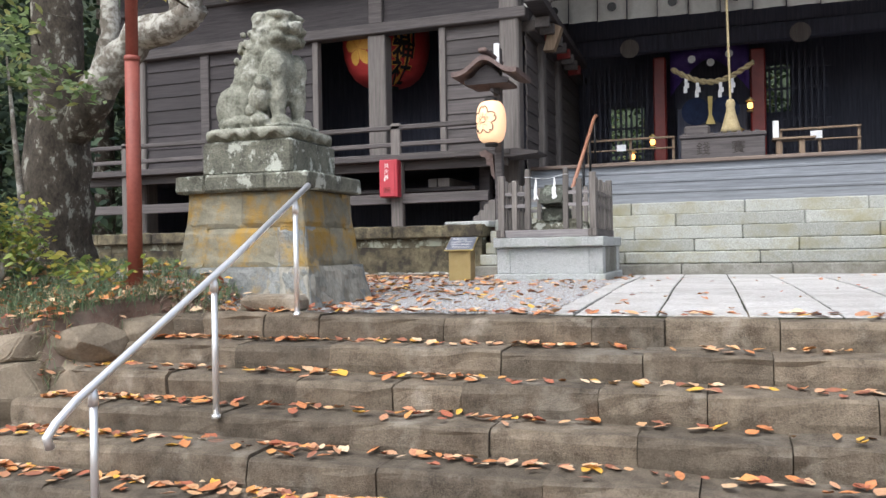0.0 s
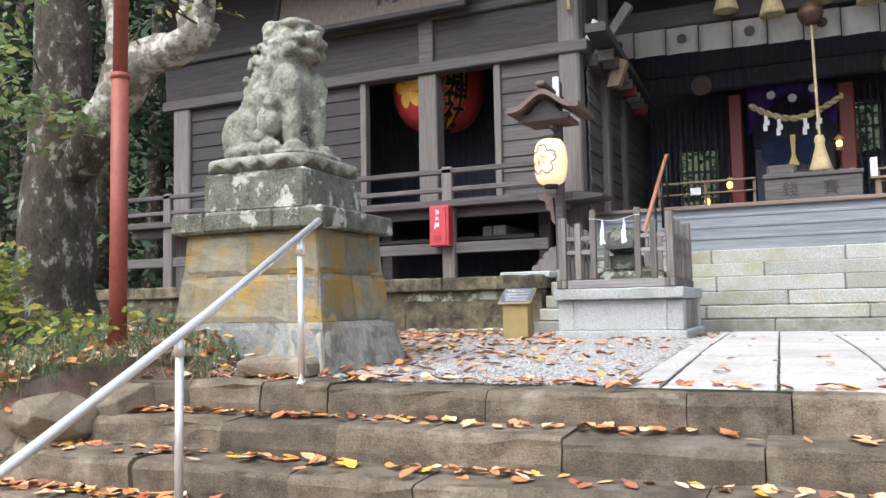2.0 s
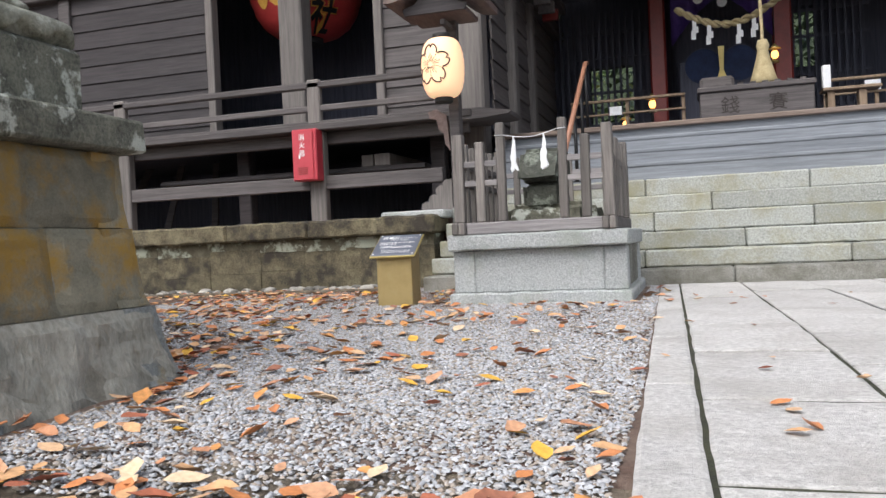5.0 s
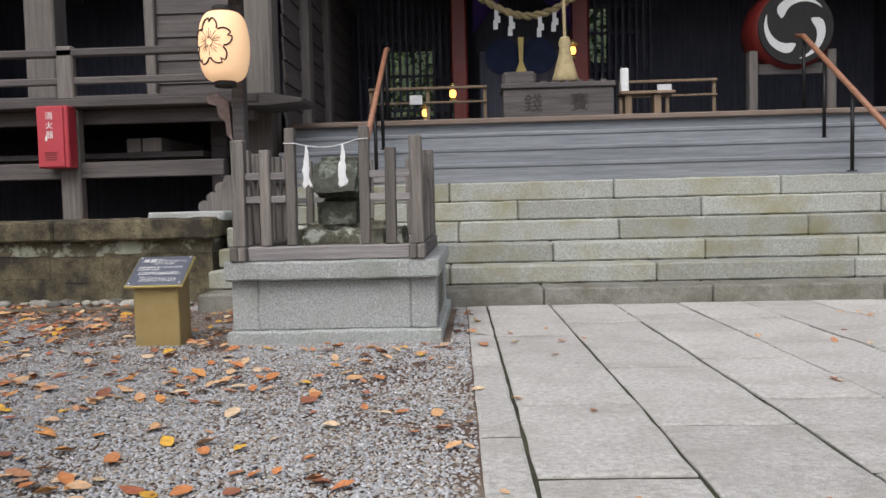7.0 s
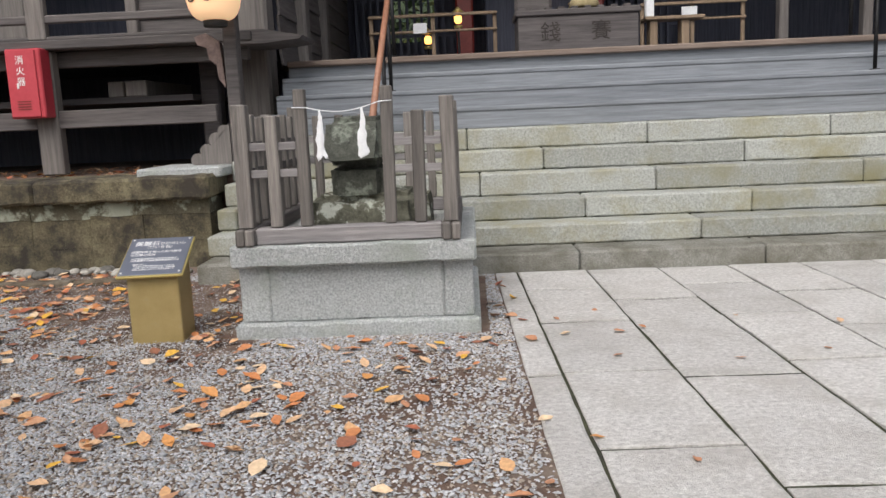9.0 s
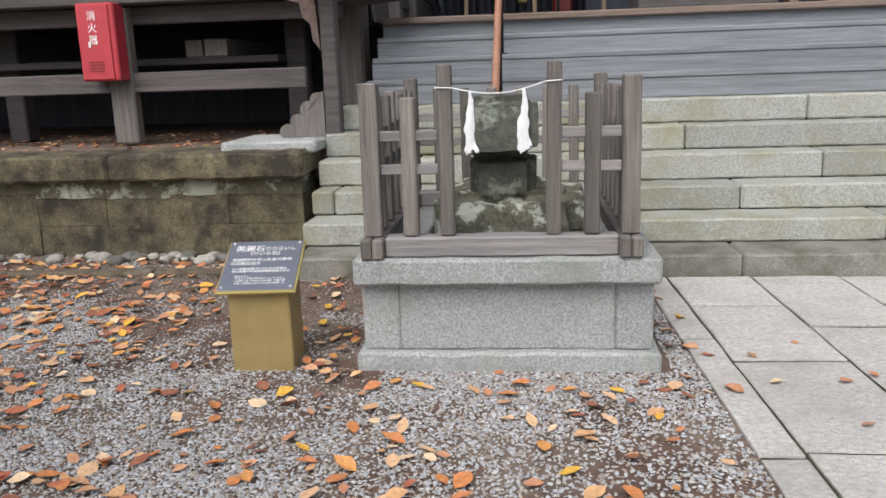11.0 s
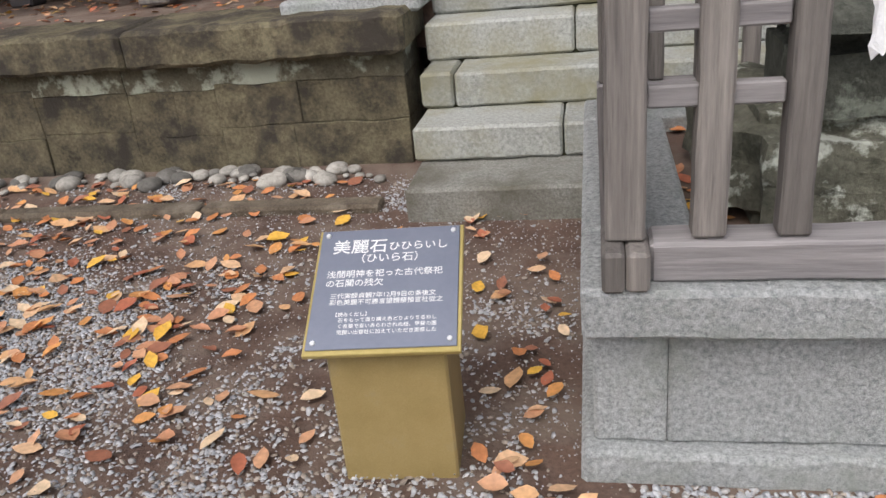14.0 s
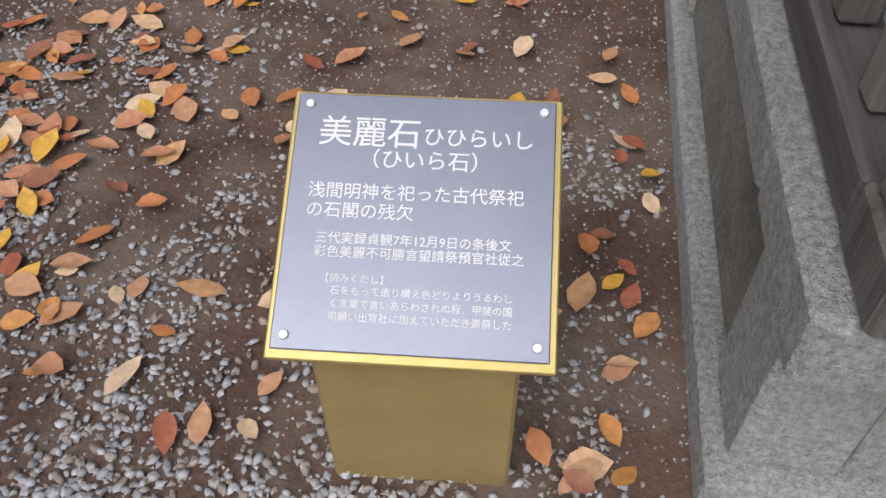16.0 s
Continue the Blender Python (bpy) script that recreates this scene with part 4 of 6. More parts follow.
def build_drum():
    t = thing("taiko_drum", "large red drum with three-comma crest on a grey stand", "drum")
    cx, cz, y = 3.68, 3.25, 17.4
    bm = bmesh.new()
    prof = [(0.52, 0.0), (0.60, 0.15), (0.63, 0.35), (0.60, 0.55), (0.52, 0.7)]
    rings = [[bm.verts.new((cx + r * math.cos(2 * math.pi * i / 32), y + d, cz + r * math.sin(2 * math.pi * i / 32))) for i in range(32)] for r, d in prof]
    for a, b in zip(rings, rings[1:]):
        for i in range(32):
            bm.faces.new((a[i], b[i], b[(i + 1) % 32], a[(i + 1) % 32])).smooth = True
    bm.faces.new(rings[0])
    bm.faces.new(rings[-1][::-1])
    bmesh.ops.recalc_face_normals(bm, faces=bm.faces[:])
    part("shell", bm, VERMILION, t, "red lacquered shell")
    head = part("drumhead", lathe_face(0.53, (cx, y - 0.03, cz), 0.03, 32), INK, t, "black drumhead")
    for k in range(3):
        a0 = math.radians(148 - 120 * k)
        outer, inner = [], []
        for i in range(17):
            u = i / 16
            a, r = a0 - u * 1.95, 0.25 + 0.20 * u ** 0.6
            w = 0.085 * (1 - u) ** 0.8 * min(1.0, math.sqrt(u / 0.15 + 0.02)) + 0.003
            outer.append((cx + (r + w) * math.cos(a), cz + (r + w) * math.sin(a)))
            inner.append((cx + (r - w) * math.cos(a), cz + (r - w) * math.sin(a)))
        o = outer + inner[::-1]
        part("comma", slab(o, y - 0.036, y - 0.031), PAPER, head, "white comma mark")
    for x in (cx - 0.62, cx + 0.5):
        part("stand_post", box((x, y + 0.1, 1.8), (x + 0.13, y + 0.25, 2.95), 0.012), WZ, t)
    part("stand_bar", box((cx - 0.48, y + 0.12, 2.6), (cx + 0.49, y + 0.23, 2.76), 0.012), WX, t)
    part("stand_bar", box((cx - 0.48, y + 0.12, 1.9), (cx + 0.49, y + 0.23, 2.0), 0.012), WX, t)
    return t


build_drum()


def build_stair_rail(x, name_label):
    t = thing("stair_handrail", name_label, "handrail", "handrails of the hall stairs")
    part("grip", tube([(x, 12.3, 1.08), (x, 14.75, 2.62), (x, 14.95, 2.66)], 0.028, 10), COPPERW, t, "red-brown grip")
    for y, z in ((13.55, 1.065), (14.2, 1.435), (14.74, 1.805), (12.65, 0.5)):
        p = part("post", tube([(x, y, z), (x, y, 1.08 + (y - 12.3) * 0.6286)], 0.02, 8), BLACKM, t, "black iron post")
        part("foot_plate", tube([(x, y, z), (x, y, z + 0.012)], 0.05, 10), BLACKM, p)
    return t


build_stair_rail(2.76, "red-brown handrail on black posts beside the stairs")
build_stair_rail(-1.93, "red-brown handrail on black posts beside the stairs")


# ---- things of the side hall ----
def build_big_lantern():
    t = thing("giant_paper_lantern", "giant red paper lantern with black characters and gold emblem", "lantern")
    c = Vector((-6.3, 15.95, 4.62))
    prof = []
    for k in range(25):
        a = -math.pi / 2 + math.pi * k / 24
        r = 0.88 * max(math.cos(a), 0.0) ** 0.6 + (0.012 if k % 2 else 0)
        prof.append((max(r, 0.2), 0.93 * math.sin(a)))
    part("paper_body", lathe(prof, c, 36), REDPAPER, t)

    def wrap(me, angle, z, out):
        """Lays a flat piece round the lantern's paper."""
        for v in me.vertices:
            h = min(max((z + v.co.y) / 0.93, -0.96), 0.96)
            r = 0.88 * max(math.cos(math.asin(h)), 0.0) ** 0.6 + 0.012 + out
            a = angle + v.co.x / 0.88
            v.co = (c.x + r * math.sin(a), c.y - r * math.cos(a), c.z + z + v.co.y)
        return me

    petal = bmesh.new()
    for k in range(5):
        a0 = math.pi / 2 + 2 * math.pi * k / 5
        mid = petal.verts.new((0, 0, 0))
        rim = [petal.verts.new(((0.20 + 0.16 * math.sin(math.pi * i / 8)) * math.cos(a0 + (i / 8 - 0.5) * 1.2), (0.20 + 0.16 * math.sin(math.pi * i / 8)) * math.sin(a0 + (i / 8 - 0.5) * 1.2), 0)) for i in range(9)]
        for p, q in zip(rim, rim[1:]):
            petal.faces.new((mid, p, q))
    me = bpy.data.meshes.new("gold_emblem")
    petal.to_mesh(me)
    petal.free()
    link("gold_emblem", wrap(me, radians(-16), -0.28, 0.012), AMBER, t, "gold flower emblem")
    for k, ch in enumerate("\u9593\u795e\u793e"):
        for grow, mat, out in ((0.055, AMBER, 0.012), (0.022, INK, 0.022)):
            link("lettering", wrap(text_mesh(ch, 0.50, "CENTER", bold=grow), radians(47), -0.06 - 0.345 * k, out), mat, t, "painted character")
    part("rim", lathe([(0.24, -0.06), (0.24, 0.06)], c - Vector((0, 0, 0.95)), 24), INK, t)
    part("hook", tube([c + Vector((0, 0, 0.9)), (c.x, c.y, 5.32)], 0.02, 8), BLACKM, t)
    return t


build_big_lantern()


def build_extinguisher():
    t = thing("extinguisher_cabinet", "red enamel fire extinguisher box on a wooden post", "fire extinguisher box")
    b = part("body", box((-5.53, 13.76, 1.32), (-5.19, 13.948, 1.97), 0.012), REDBOX, t)
    part("door", box((-5.515, 13.746, 1.335), (-5.235, 13.759, 1.955), 0.004), REDBOX, t)
    for k, ch in enumerate("\u6d88\u706b\u5668"):
        ob = link("lettering", text_mesh(ch, 0.085, "CENTER"), LETTER, t, "white character")
        ob.matrix_basis = pose(-5.385, 13.743, 1.86 - 0.1 * k, 90)
    for k in range(4):
        part("vent_slot", box((-5.445, 13.741, 1.40 + 0.025 * k), (-5.315, 13.745, 1.41 + 0.025 * k)), VERMILION, t)
    part("latch", box((-5.43, 13.736, 1.60), (-5.41, 13.745, 1.65), 0.002), STEEL, t)
    return t


build_extinguisher()


def build_plaque():
    t = thing("wooden_plaque", "faded wooden name plaque leaning out under the eaves", "plaque")
    m = pose(-7.1, 14.5, 5.47, -12)
    o = bmesh.new()
    box((-1.9, -0.03, 0.05), (1.9, 0.03, 1.5), 0.0, o)
    p = part("board", o, wood("faded_plaque_wood", (0.10, 0.078, 0.068), (0.19, 0.155, 0.135), "z"), t)
    f = []
    for lo, hi in (((-2.0, -0.08, -0.03), (2.0, 0.05, 0.075)), ((-2.0, -0.08, 1.48), (2.0, 0.05, 1.6)), ((-2.0, -0.08, 0.077), (-1.88, 0.05, 1.478)), ((1.88, -0.08, 0.077), (2.0, 0.05, 1.478))):
        part("frame_bar", box(lo, hi, 0.015), DARKW, t)
    for x in (0.45,):
        g = bmesh.new()
        for lo, hi in (((x - 0.25, -0.045, 0.95), (x + 0.25, -0.031, 1.02)), ((x - 0.25, -0.045, 0.6), (x + 0.25, -0.031, 0.67)), ((x - 0.03, -0.05, 0.35), (x + 0.03, -0.046, 1.15)), ((x - 0.2, -0.045, 0.3), (x - 0.13, -0.031, 0.59)), ((x + 0.13, -0.045, 0.3), (x + 0.2, -0.031, 0.59))):
            box(lo, hi, 0, g)
        part("worn_character", g, DARKW, t)
    t.matrix_basis = m
    return t


build_plaque()


def build_lamp_post():
    t = thing("lantern_post", "lit paper lantern under a curved wooden hood on a post", "lamp post")
    x, y = -3.24, 13.28
    part("post", box((x - 0.06, y, 0.83), (x + 0.06, y + 0.14, 3.6), 0.012), WX, t)
    part("post_top", box((x - 0.04, y - 0.02, 3.3), (x + 0.05, y + 0.02, 3.66), 0.006), PAPER, t, "pale painted tip")
    h, under = [], []
    for k in range(21):
        u = -1 + 2 * k / 20
        z = 3.03 + 0.26 * math.exp(-(u * 1.9) ** 2) + 0.07 * max(abs(u) - 0.6, 0)
        h.append((x - 0.06 + 0.52 * u, z + 0.075))
        under.append((x - 0.06 + 0.52 * u, z))
    part("hood", slab(h + under[::-1], y - 0.55, y + 0.4), LROOF, t, "curved wooden hood")
    part("hood_front", slab([(x - 0.40, 2.95), (x + 0.28, 2.95), (x + 0.30, 3.02), (x + 0.16, 3.06), (x + 0.06, 3.18), (x - 0.06, 3.24), (x - 0.18, 3.18), (x - 0.28, 3.06), (x - 0.42, 3.02)], y - 0.40, y - 0.36), DARKW, t)
    part("hood_beam", box((x - 0.40, y - 0.35, 2.95), (x + 0.28, y + 0.2, 3.01), 0.01), LROOF, t)
    part("ridge", box((x - 0.13, y - 0.6, 3.40), (x + 0.01, y + 0.42, 3.47), 0.02), LROOF, t)
    part("bracket", box((x - 0.03, y - 0.3, 2.84), (x + 0.03, y + 0.001, 2.9), 0.008), WX, t)
    lx, ly = -3.265, 13.0
    prof = []
    for k in range(27):
        a = -math.pi / 2 + math.pi * k / 26
        prof.append((max(0.235 * max(math.cos(a), 0) ** 0.42, 0.085) + (0.003 if k % 2 else 0), 2.365 + 0.325 * math.sin(a)))
    lan = part("paper_lantern", lathe(prof, (lx, ly, 0), 32), LANTERN, t, "glowing cream paper lantern")
    part("lower_ring", lathe([(0.09, 1.99), (0.1, 2.0), (0.1, 2.045), (0.09, 2.05)], (lx, ly, 0), 20), INK, lan)
    part("upper_ring", lathe([(0.09, 2.68), (0.1, 2.69), (0.1, 2.735), (0.09, 2.74)], (lx, ly, 0), 20), INK, lan)
    # five-petal blossom drawn round the paper, turned a little away from the court
    def on_paper(px, pz):
        r = 0.235 * max(math.cos(math.asin(min(abs(pz) / 0.325, 0.98))), 0) ** 0.42 + 0.004
        a = px / 0.235 - 0.30
        return (lx + r * math.sin(a), ly - r * math.cos(a), 2.375 + pz)

    for k in range(5):
        a0 = math.pi / 2 + 2 * math.pi * k / 5
        line = []
        for i in range(15):
            u = i / 14
            a = a0 + (u - 0.5) * 1.16
            r = 0.14 + 0.082 * math.sin(math.pi * u) ** 0.7 - (0.038 if abs(u - 0.5) < 0.05 else 0)
            line.append(on_paper(r * math.cos(a), r * math.sin(a)))
        part("petal_line", tube(line, 0.0085, 5), INK, lan)
        for w, r1 in ((0, 0.12), (0.25, 0.1), (-0.25, 0.1), (0.63, 0.125)):
            part("petal_vein", tube([on_paper((0.03 + (r1 - 0.03) * i / 3) * math.cos(a0 + w), (0.03 + (r1 - 0.03) * i / 3) * math.sin(a0 + w)) for i in range(4)], 0.0028, 4), INK, lan)
    cloud = [(x - 0.32, 1.95), (x - 0.22, 1.98), (x - 0.1, 1.9), (x - 0.071, 1.5), (x - 0.13, 1.58), (x - 0.14, 1.7), (x - 0.2, 1.75), (x - 0.22, 1.86), (x - 0.3, 1.88)]
    part("carved_bracket", slab(cloud, y + 0.03, y + 0.1), LROOF, t)
    wing = [(x - 0.071, 0.832)]
    for cx, cz, r, a0, a1 in ((x - 0.38, 0.875, 0.062, 260, 60), (x - 0.29, 0.955, 0.062, 200, 45), (x - 0.20, 1.05, 0.066, 200, 40), (x - 0.125, 1.125, 0.055, 190, 60)):
        wing += [(cx + r * math.cos(radians(a0 + (a1 - a0) * i / 8)), max(cz + r * math.sin(radians(a0 + (a1 - a0) * i / 8)), 0.832)) for i in range(9)]
    wing.append((x - 0.071, 1.19))
    part("carved_wing", slab(wing, y + 0.02, y + 0.12), WZ, t, "carved cloud-shaped side wing")
    return t


build_lamp_post()


# ---- fenced stone platform ----
def build_platform():
    t = thing("stone_platform", "grey granite platform with a projecting top slab", "platform")
    x0, x1, y0, y1 = -2.475, -1.185, 10.425, 11.90
    part("plinth", worn((x0 - 0.035, y0 - 0.05, -0.05), (x1 + 0.035, y1 + 0.03, 0.072), 0.012, 0.012), GRANITE, t)
    for a, b in ((x0, x0 + 0.16), (x0 + 0.168, x1 - 0.165), (x1 - 0.157, x1)):
        part("front_block", worn((a - 0.003, y0, 0.073), (b + 0.003, y0 + 0.2, 0.393), 0.010, 0.006), GRANITE, t)
        part("back_block", rock((a, y1 - 0.2, 0.073), (b, y1, 0.393), 0.008, 0.002, rng), GRANITE, t)
    # Darker side stone: weathering, with the fence's shade put into the colour.
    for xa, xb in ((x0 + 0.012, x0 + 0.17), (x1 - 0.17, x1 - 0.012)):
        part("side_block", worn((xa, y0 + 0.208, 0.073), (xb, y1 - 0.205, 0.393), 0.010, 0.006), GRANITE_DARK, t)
    part("fill", box((x0 + 0.18, y0 + 0.21, 0.0), (x1 - 0.18, y1 - 0.21, 0.45)), SOIL, t)
    w = 0.24
    part("top_slab", worn((x0 - 0.025, y0 - 0.08, 0.395), (x1 + 0.025, y0 + w, 0.513), 0.012, 0.007), GRANITE, t)
    part("top_slab", rock((x0 - 0.025, y1 - w, 0.395), (x1 + 0.025, y1 + 0.025, 0.513), 0.01, 0.002, rng), GRANITE, t)
    for xa, xb in ((x0 - 0.025, x0 + w), (x1 - w, x1 + 0.025)):
        part("top_slab", worn((xa, y0 + w + 0.006, 0.395), (xb, y1 - w - 0.005, 0.510), 0.012, 0.007), GRANITE, t)
    return t


build_platform()


def build_fence():
    t = thing("wooden_fence", "weathered grey-brown wooden fence on the granite platform", "fence")
    xl, xr, yf, yb = -2.407, -1.290, 10.43, 11.80
    base, top_z = 0.515, 0.604
    part("sill_beam", worn((xl + 0.05, yf - 0.045, base), (xr - 0.05, yf + 0.055, top_z), 0.008, 0.003), FENCEX, t)
    part("sill_beam", box((xl - 0.046, yb - 0.05, base), (xr + 0.046, yb + 0.05, top_z), 0.008), FENCEX, t)
    for x in (xl, xr):
        part("side_sill", box((x - 0.047, yf + 0.06, base), (x + 0.047, yb - 0.052, top_z - 0.003), 0.008), WY, t)
        part("beam_end", box((x - 0.049, yf - 0.098, base - 0.0005), (x - 0.002, yf + 0.058, top_z + 0.002), 0.008), FENCE, t, "sawn grey beam end")
        part("beam_end", box((x, yf - 0.094, base - 0.0005), (x + 0.048, yf + 0.058, top_z), 0.008), FENCE, t, "sawn grey beam end")

    def post(x, y, w, top):
        n = 7
        bm = box((x - w / 2, y - w / 2, top_z + 0.003), (x + w / 2, y + w / 2, top), 0.006)
        for k in range(1, n):
            bmesh.ops.bisect_plane(bm, geom=bm.verts[:] + bm.edges[:] + bm.faces[:], plane_co=(0, 0, top_z + (top - top_z) * k / n), plane_no=(0, 0, 1))
        for v in bm.verts:
            v.co += 0.0035 * Vector((noise.noise(v.co * 9 + Vector((x * 9, 0, 0))), noise.noise(v.co * 9 + Vector((0, y * 9, 5))), 0))
        bmesh.ops.rotate(bm, cent=(x, y, 0.6), matrix=Matrix.Rotation(rng.uniform(-0.010, 0.010), 3, "Y"), verts=bm.verts)
        return part("post" if w > 0.07 else "picket", bm, FENCE, t)

    post(xl, yf, 0.080, 1.272)
    post(xr, yf, 0.076, 1.276)
    for x in (xl, xr):
        post(x, yb, 0.075, 1.275)
    for x in (-2.24, -1.455):
        post(x, yf, 0.066, 1.207)
    for x in (-2.077, -1.617):
        post(x, yf, 0.062, 1.34)
    n = 7
    for k in range(1, n):
        y = yf + (yb - yf) * k / n
        for x in (xl, xr):
            post(x, y, 0.055, 1.21 + 0.012 * (k % 2))
        post(xl + (xr - xl) * k / n, yb, 0.055, 1.21)
    for z in (0.877, 1.022):
        for a, b in ((xl + 0.042, -2.11), (-1.584, xr - 0.04)):
            part("rail", box((a, yf - 0.014, z), (b, yf + 0.02, z + 0.044), 0.004), FENCEX, t)
        part("rail", box((xl + 0.04, yb - 0.012, z), (xr - 0.04, yb + 0.02, z + 0.044), 0.004), FENCEX, t)
        for x in (xl, xr):
            part("rail", box((x - 0.012, yf + 0.042, z), (x + 0.02, yb - 0.04, z + 0.05), 0.004), WY, t)
    r = thing("sacred_rope", "thin white cord with two folded paper streamers", "rope")
    pts = [(-2.115, yf - 0.036, 1.245), (-2.045, yf - 0.036, 1.242)] + [(-2.04 + 0.39 * k / 8, yf - 0.038, 1.242 + 0.016 * k / 8 - 0.035 * math.sin(math.pi * k / 8)) for k in range(9)] + [(-1.58, yf - 0.036, 1.262)]
    part("cord", tube(pts, 0.0028, 6), PAPER, r)
    for x, z, ln in ((-1.965, 1.228, 0.25), (-1.74, 1.232, 0.25)):
        bm = bmesh.new()
        n, sides = 26, 14
        rows = []
        for k in range(n + 1):
            u = k / n
            w = 0.005 + 0.024 * u ** 0.9 + 0.004 * noise.noise((u * 13, x * 31, 0.5))
            rows.append([bm.verts.new((x + 0.004 * math.sin(u * 7) + w * math.cos(6.283 * i / sides) * (1 + 0.5 * noise.noise((i * 1.9, u * 6, x * 20))),
                                       yf - 0.055 + 0.45 * w * math.sin(6.283 * i / sides), z - ln * u * (1 + 0.14 * noise.noise((i * 2.1, 3.0, x * 9))))) for i in range(sides)])
        for p, q in zip(rows, rows[1:]):
            for i in range(sides):
                bm.faces.new((p[i], p[(i + 1) % sides], q[(i + 1) % sides], q[i]))
        bm.faces.new(rows[0][::-1])
        bm.faces.new(rows[-1])
        part("paper_streamer", bm, PAPER, r, "folded white paper streamer")


build_fence()


def build_shrine_stone():
    t = thing("sacred_stone", "dark mossy stone house fragment stacked on a lichened boulder", "stone")
    part("boulder", lumpy((-2.19, 10.72, 0.44), (-1.43, 11.5, 0.735), 0.045, 5, 7, 3.0, 0.05), LICHEN_ROCK, t, "pale-lichened base boulder")
    part("middle_block", lumpy((-2.005, 10.80, 0.70), (-1.685, 11.25, 0.905), 0.012, 9, 4, 5.0), DARKSTONE, t, "dark damp middle block")
    bm = lumpy((-2.035, 10.72, 0.905), (-1.675, 11.34, 1.185), 0.012, 8, 5, 9.0)
    for v in bm.verts:
        k = min(max((v.co.z - 0.955) / 0.2, 0), 1)
        v.co.y = 11.08 + (v.co.y - 11.08) * (1 - 0.55 * k)
    part("roof_stone", bm, DARKSTONE, t, "mossy sloping roof stone")


build_shrine_stone()


# ---- sign ----
def build_sign():
    t = thing("information_sign", "slate information plate with white writing on an ochre metal box", "sign", at=(-2.94, 10.322, 0), yaw=4.5)
    bm = box((-0.14, 0.045, -0.02), (0.14, 0.30, 0.45), 0.006)
    for v in bm.verts:
        if v.co.z > 0.4:
            v.co.z = 0.352 + v.co.y * math.tan(radians(26.5))
    part("pedestal", bm, BRASS, t, "ochre metal pedestal")
    m = pose(0, 0.0, 0.376, 26.5)
    b = part("backing_plate", box((-0.182, 0.0, -0.012), (0.180, 0.366, 0.002), 0.002), GOLD, t, "gold-edged backing plate")
    b.matrix_basis = m
    s = part("slate_plate", box((-0.175, 0.012, 0.0025), (0.171, 0.361, 0.007), 0.0015), SLATE, t, "slate-grey plate")
    s.matrix_basis = m
    for x, y in ((-0.158, 0.030), (0.155, 0.030), (-0.158, 0.344), (0.155, 0.344)):
        p = part("bolt", lathe([(0.0065, 0.007), (0.0065, 0.010), (0.005, 0.012)], (x, y, 0), 14), STEEL, t, "round steel bolt")
        p.matrix_basis = m
    lines = [("\u7f8e\u9e97\u77f3", 0.046, -0.12, 0.326), ("\u3072\u3072\u3089\u3044\u3057", 0.0295, 0.018, 0.324), ("\uff08\u3072\u3044\u3089\u77f3\uff09", 0.0295, -0.065, 0.287),
             ("\u6d45\u9593\u660e\u795e\u3092\u7940\u3063\u305f\u53e4\u4ee3\u796d\u7940", 0.0235, -0.128, 0.237), ("\u306e\u77f3\u95a3\u306e\u6b8b\u6b20", 0.0235, -0.128, 0.208),
             ("\u4e09\u4ee3\u5b9f\u9332\u8c9e\u89b37\u5e7412\u67089\u65e5\u306e\u6761\u5f8c\u6587", 0.0168, -0.114, 0.168), ("\u5f69\u8272\u7f8e\u9e97\u4e0d\u53ef\u52dd\u8a00\u671b\u8acb\u796d\u9810\u5b98\u793e\u5f93\u4e4b", 0.0168, -0.114, 0.148),
             ("\u3010\u8aad\u307f\u304f\u3060\u3057\u3011", 0.0128, -0.105, 0.111), ("\u77f3\u3092\u3082\u3063\u3066\u9020\u308a\u69cb\u3048\u8272\u3069\u308a\u3088\u308a\u3046\u308b\u308f\u3057", 0.0128, -0.09, 0.094),
             ("\u304f\u8a00\u8449\u3067\u8a00\u3044\u3042\u3089\u308f\u3055\u308c\u306c\u7a0b\u3001\u7532\u6590\u306e\u56fd", 0.0128, -0.09, 0.076), ("\u53f8\u9858\u3044\u51fa\u5b98\u793e\u306b\u52a0\u3048\u3066\u3044\u305f\u3060\u304d\u658e\u796d\u3057\u305f", 0.0128, -0.09, 0.058)]
    for words, size, x, y in lines:
        ob = link("lettering", text_mesh(words, size, bold=0.003), LETTER, s, "white lettering")
        ob.matrix_basis = Matrix.Translation((x - 0.026 + 0.0006 / size * 0.2, y * 0.925 + 0.002, 0.0076))


build_sign()


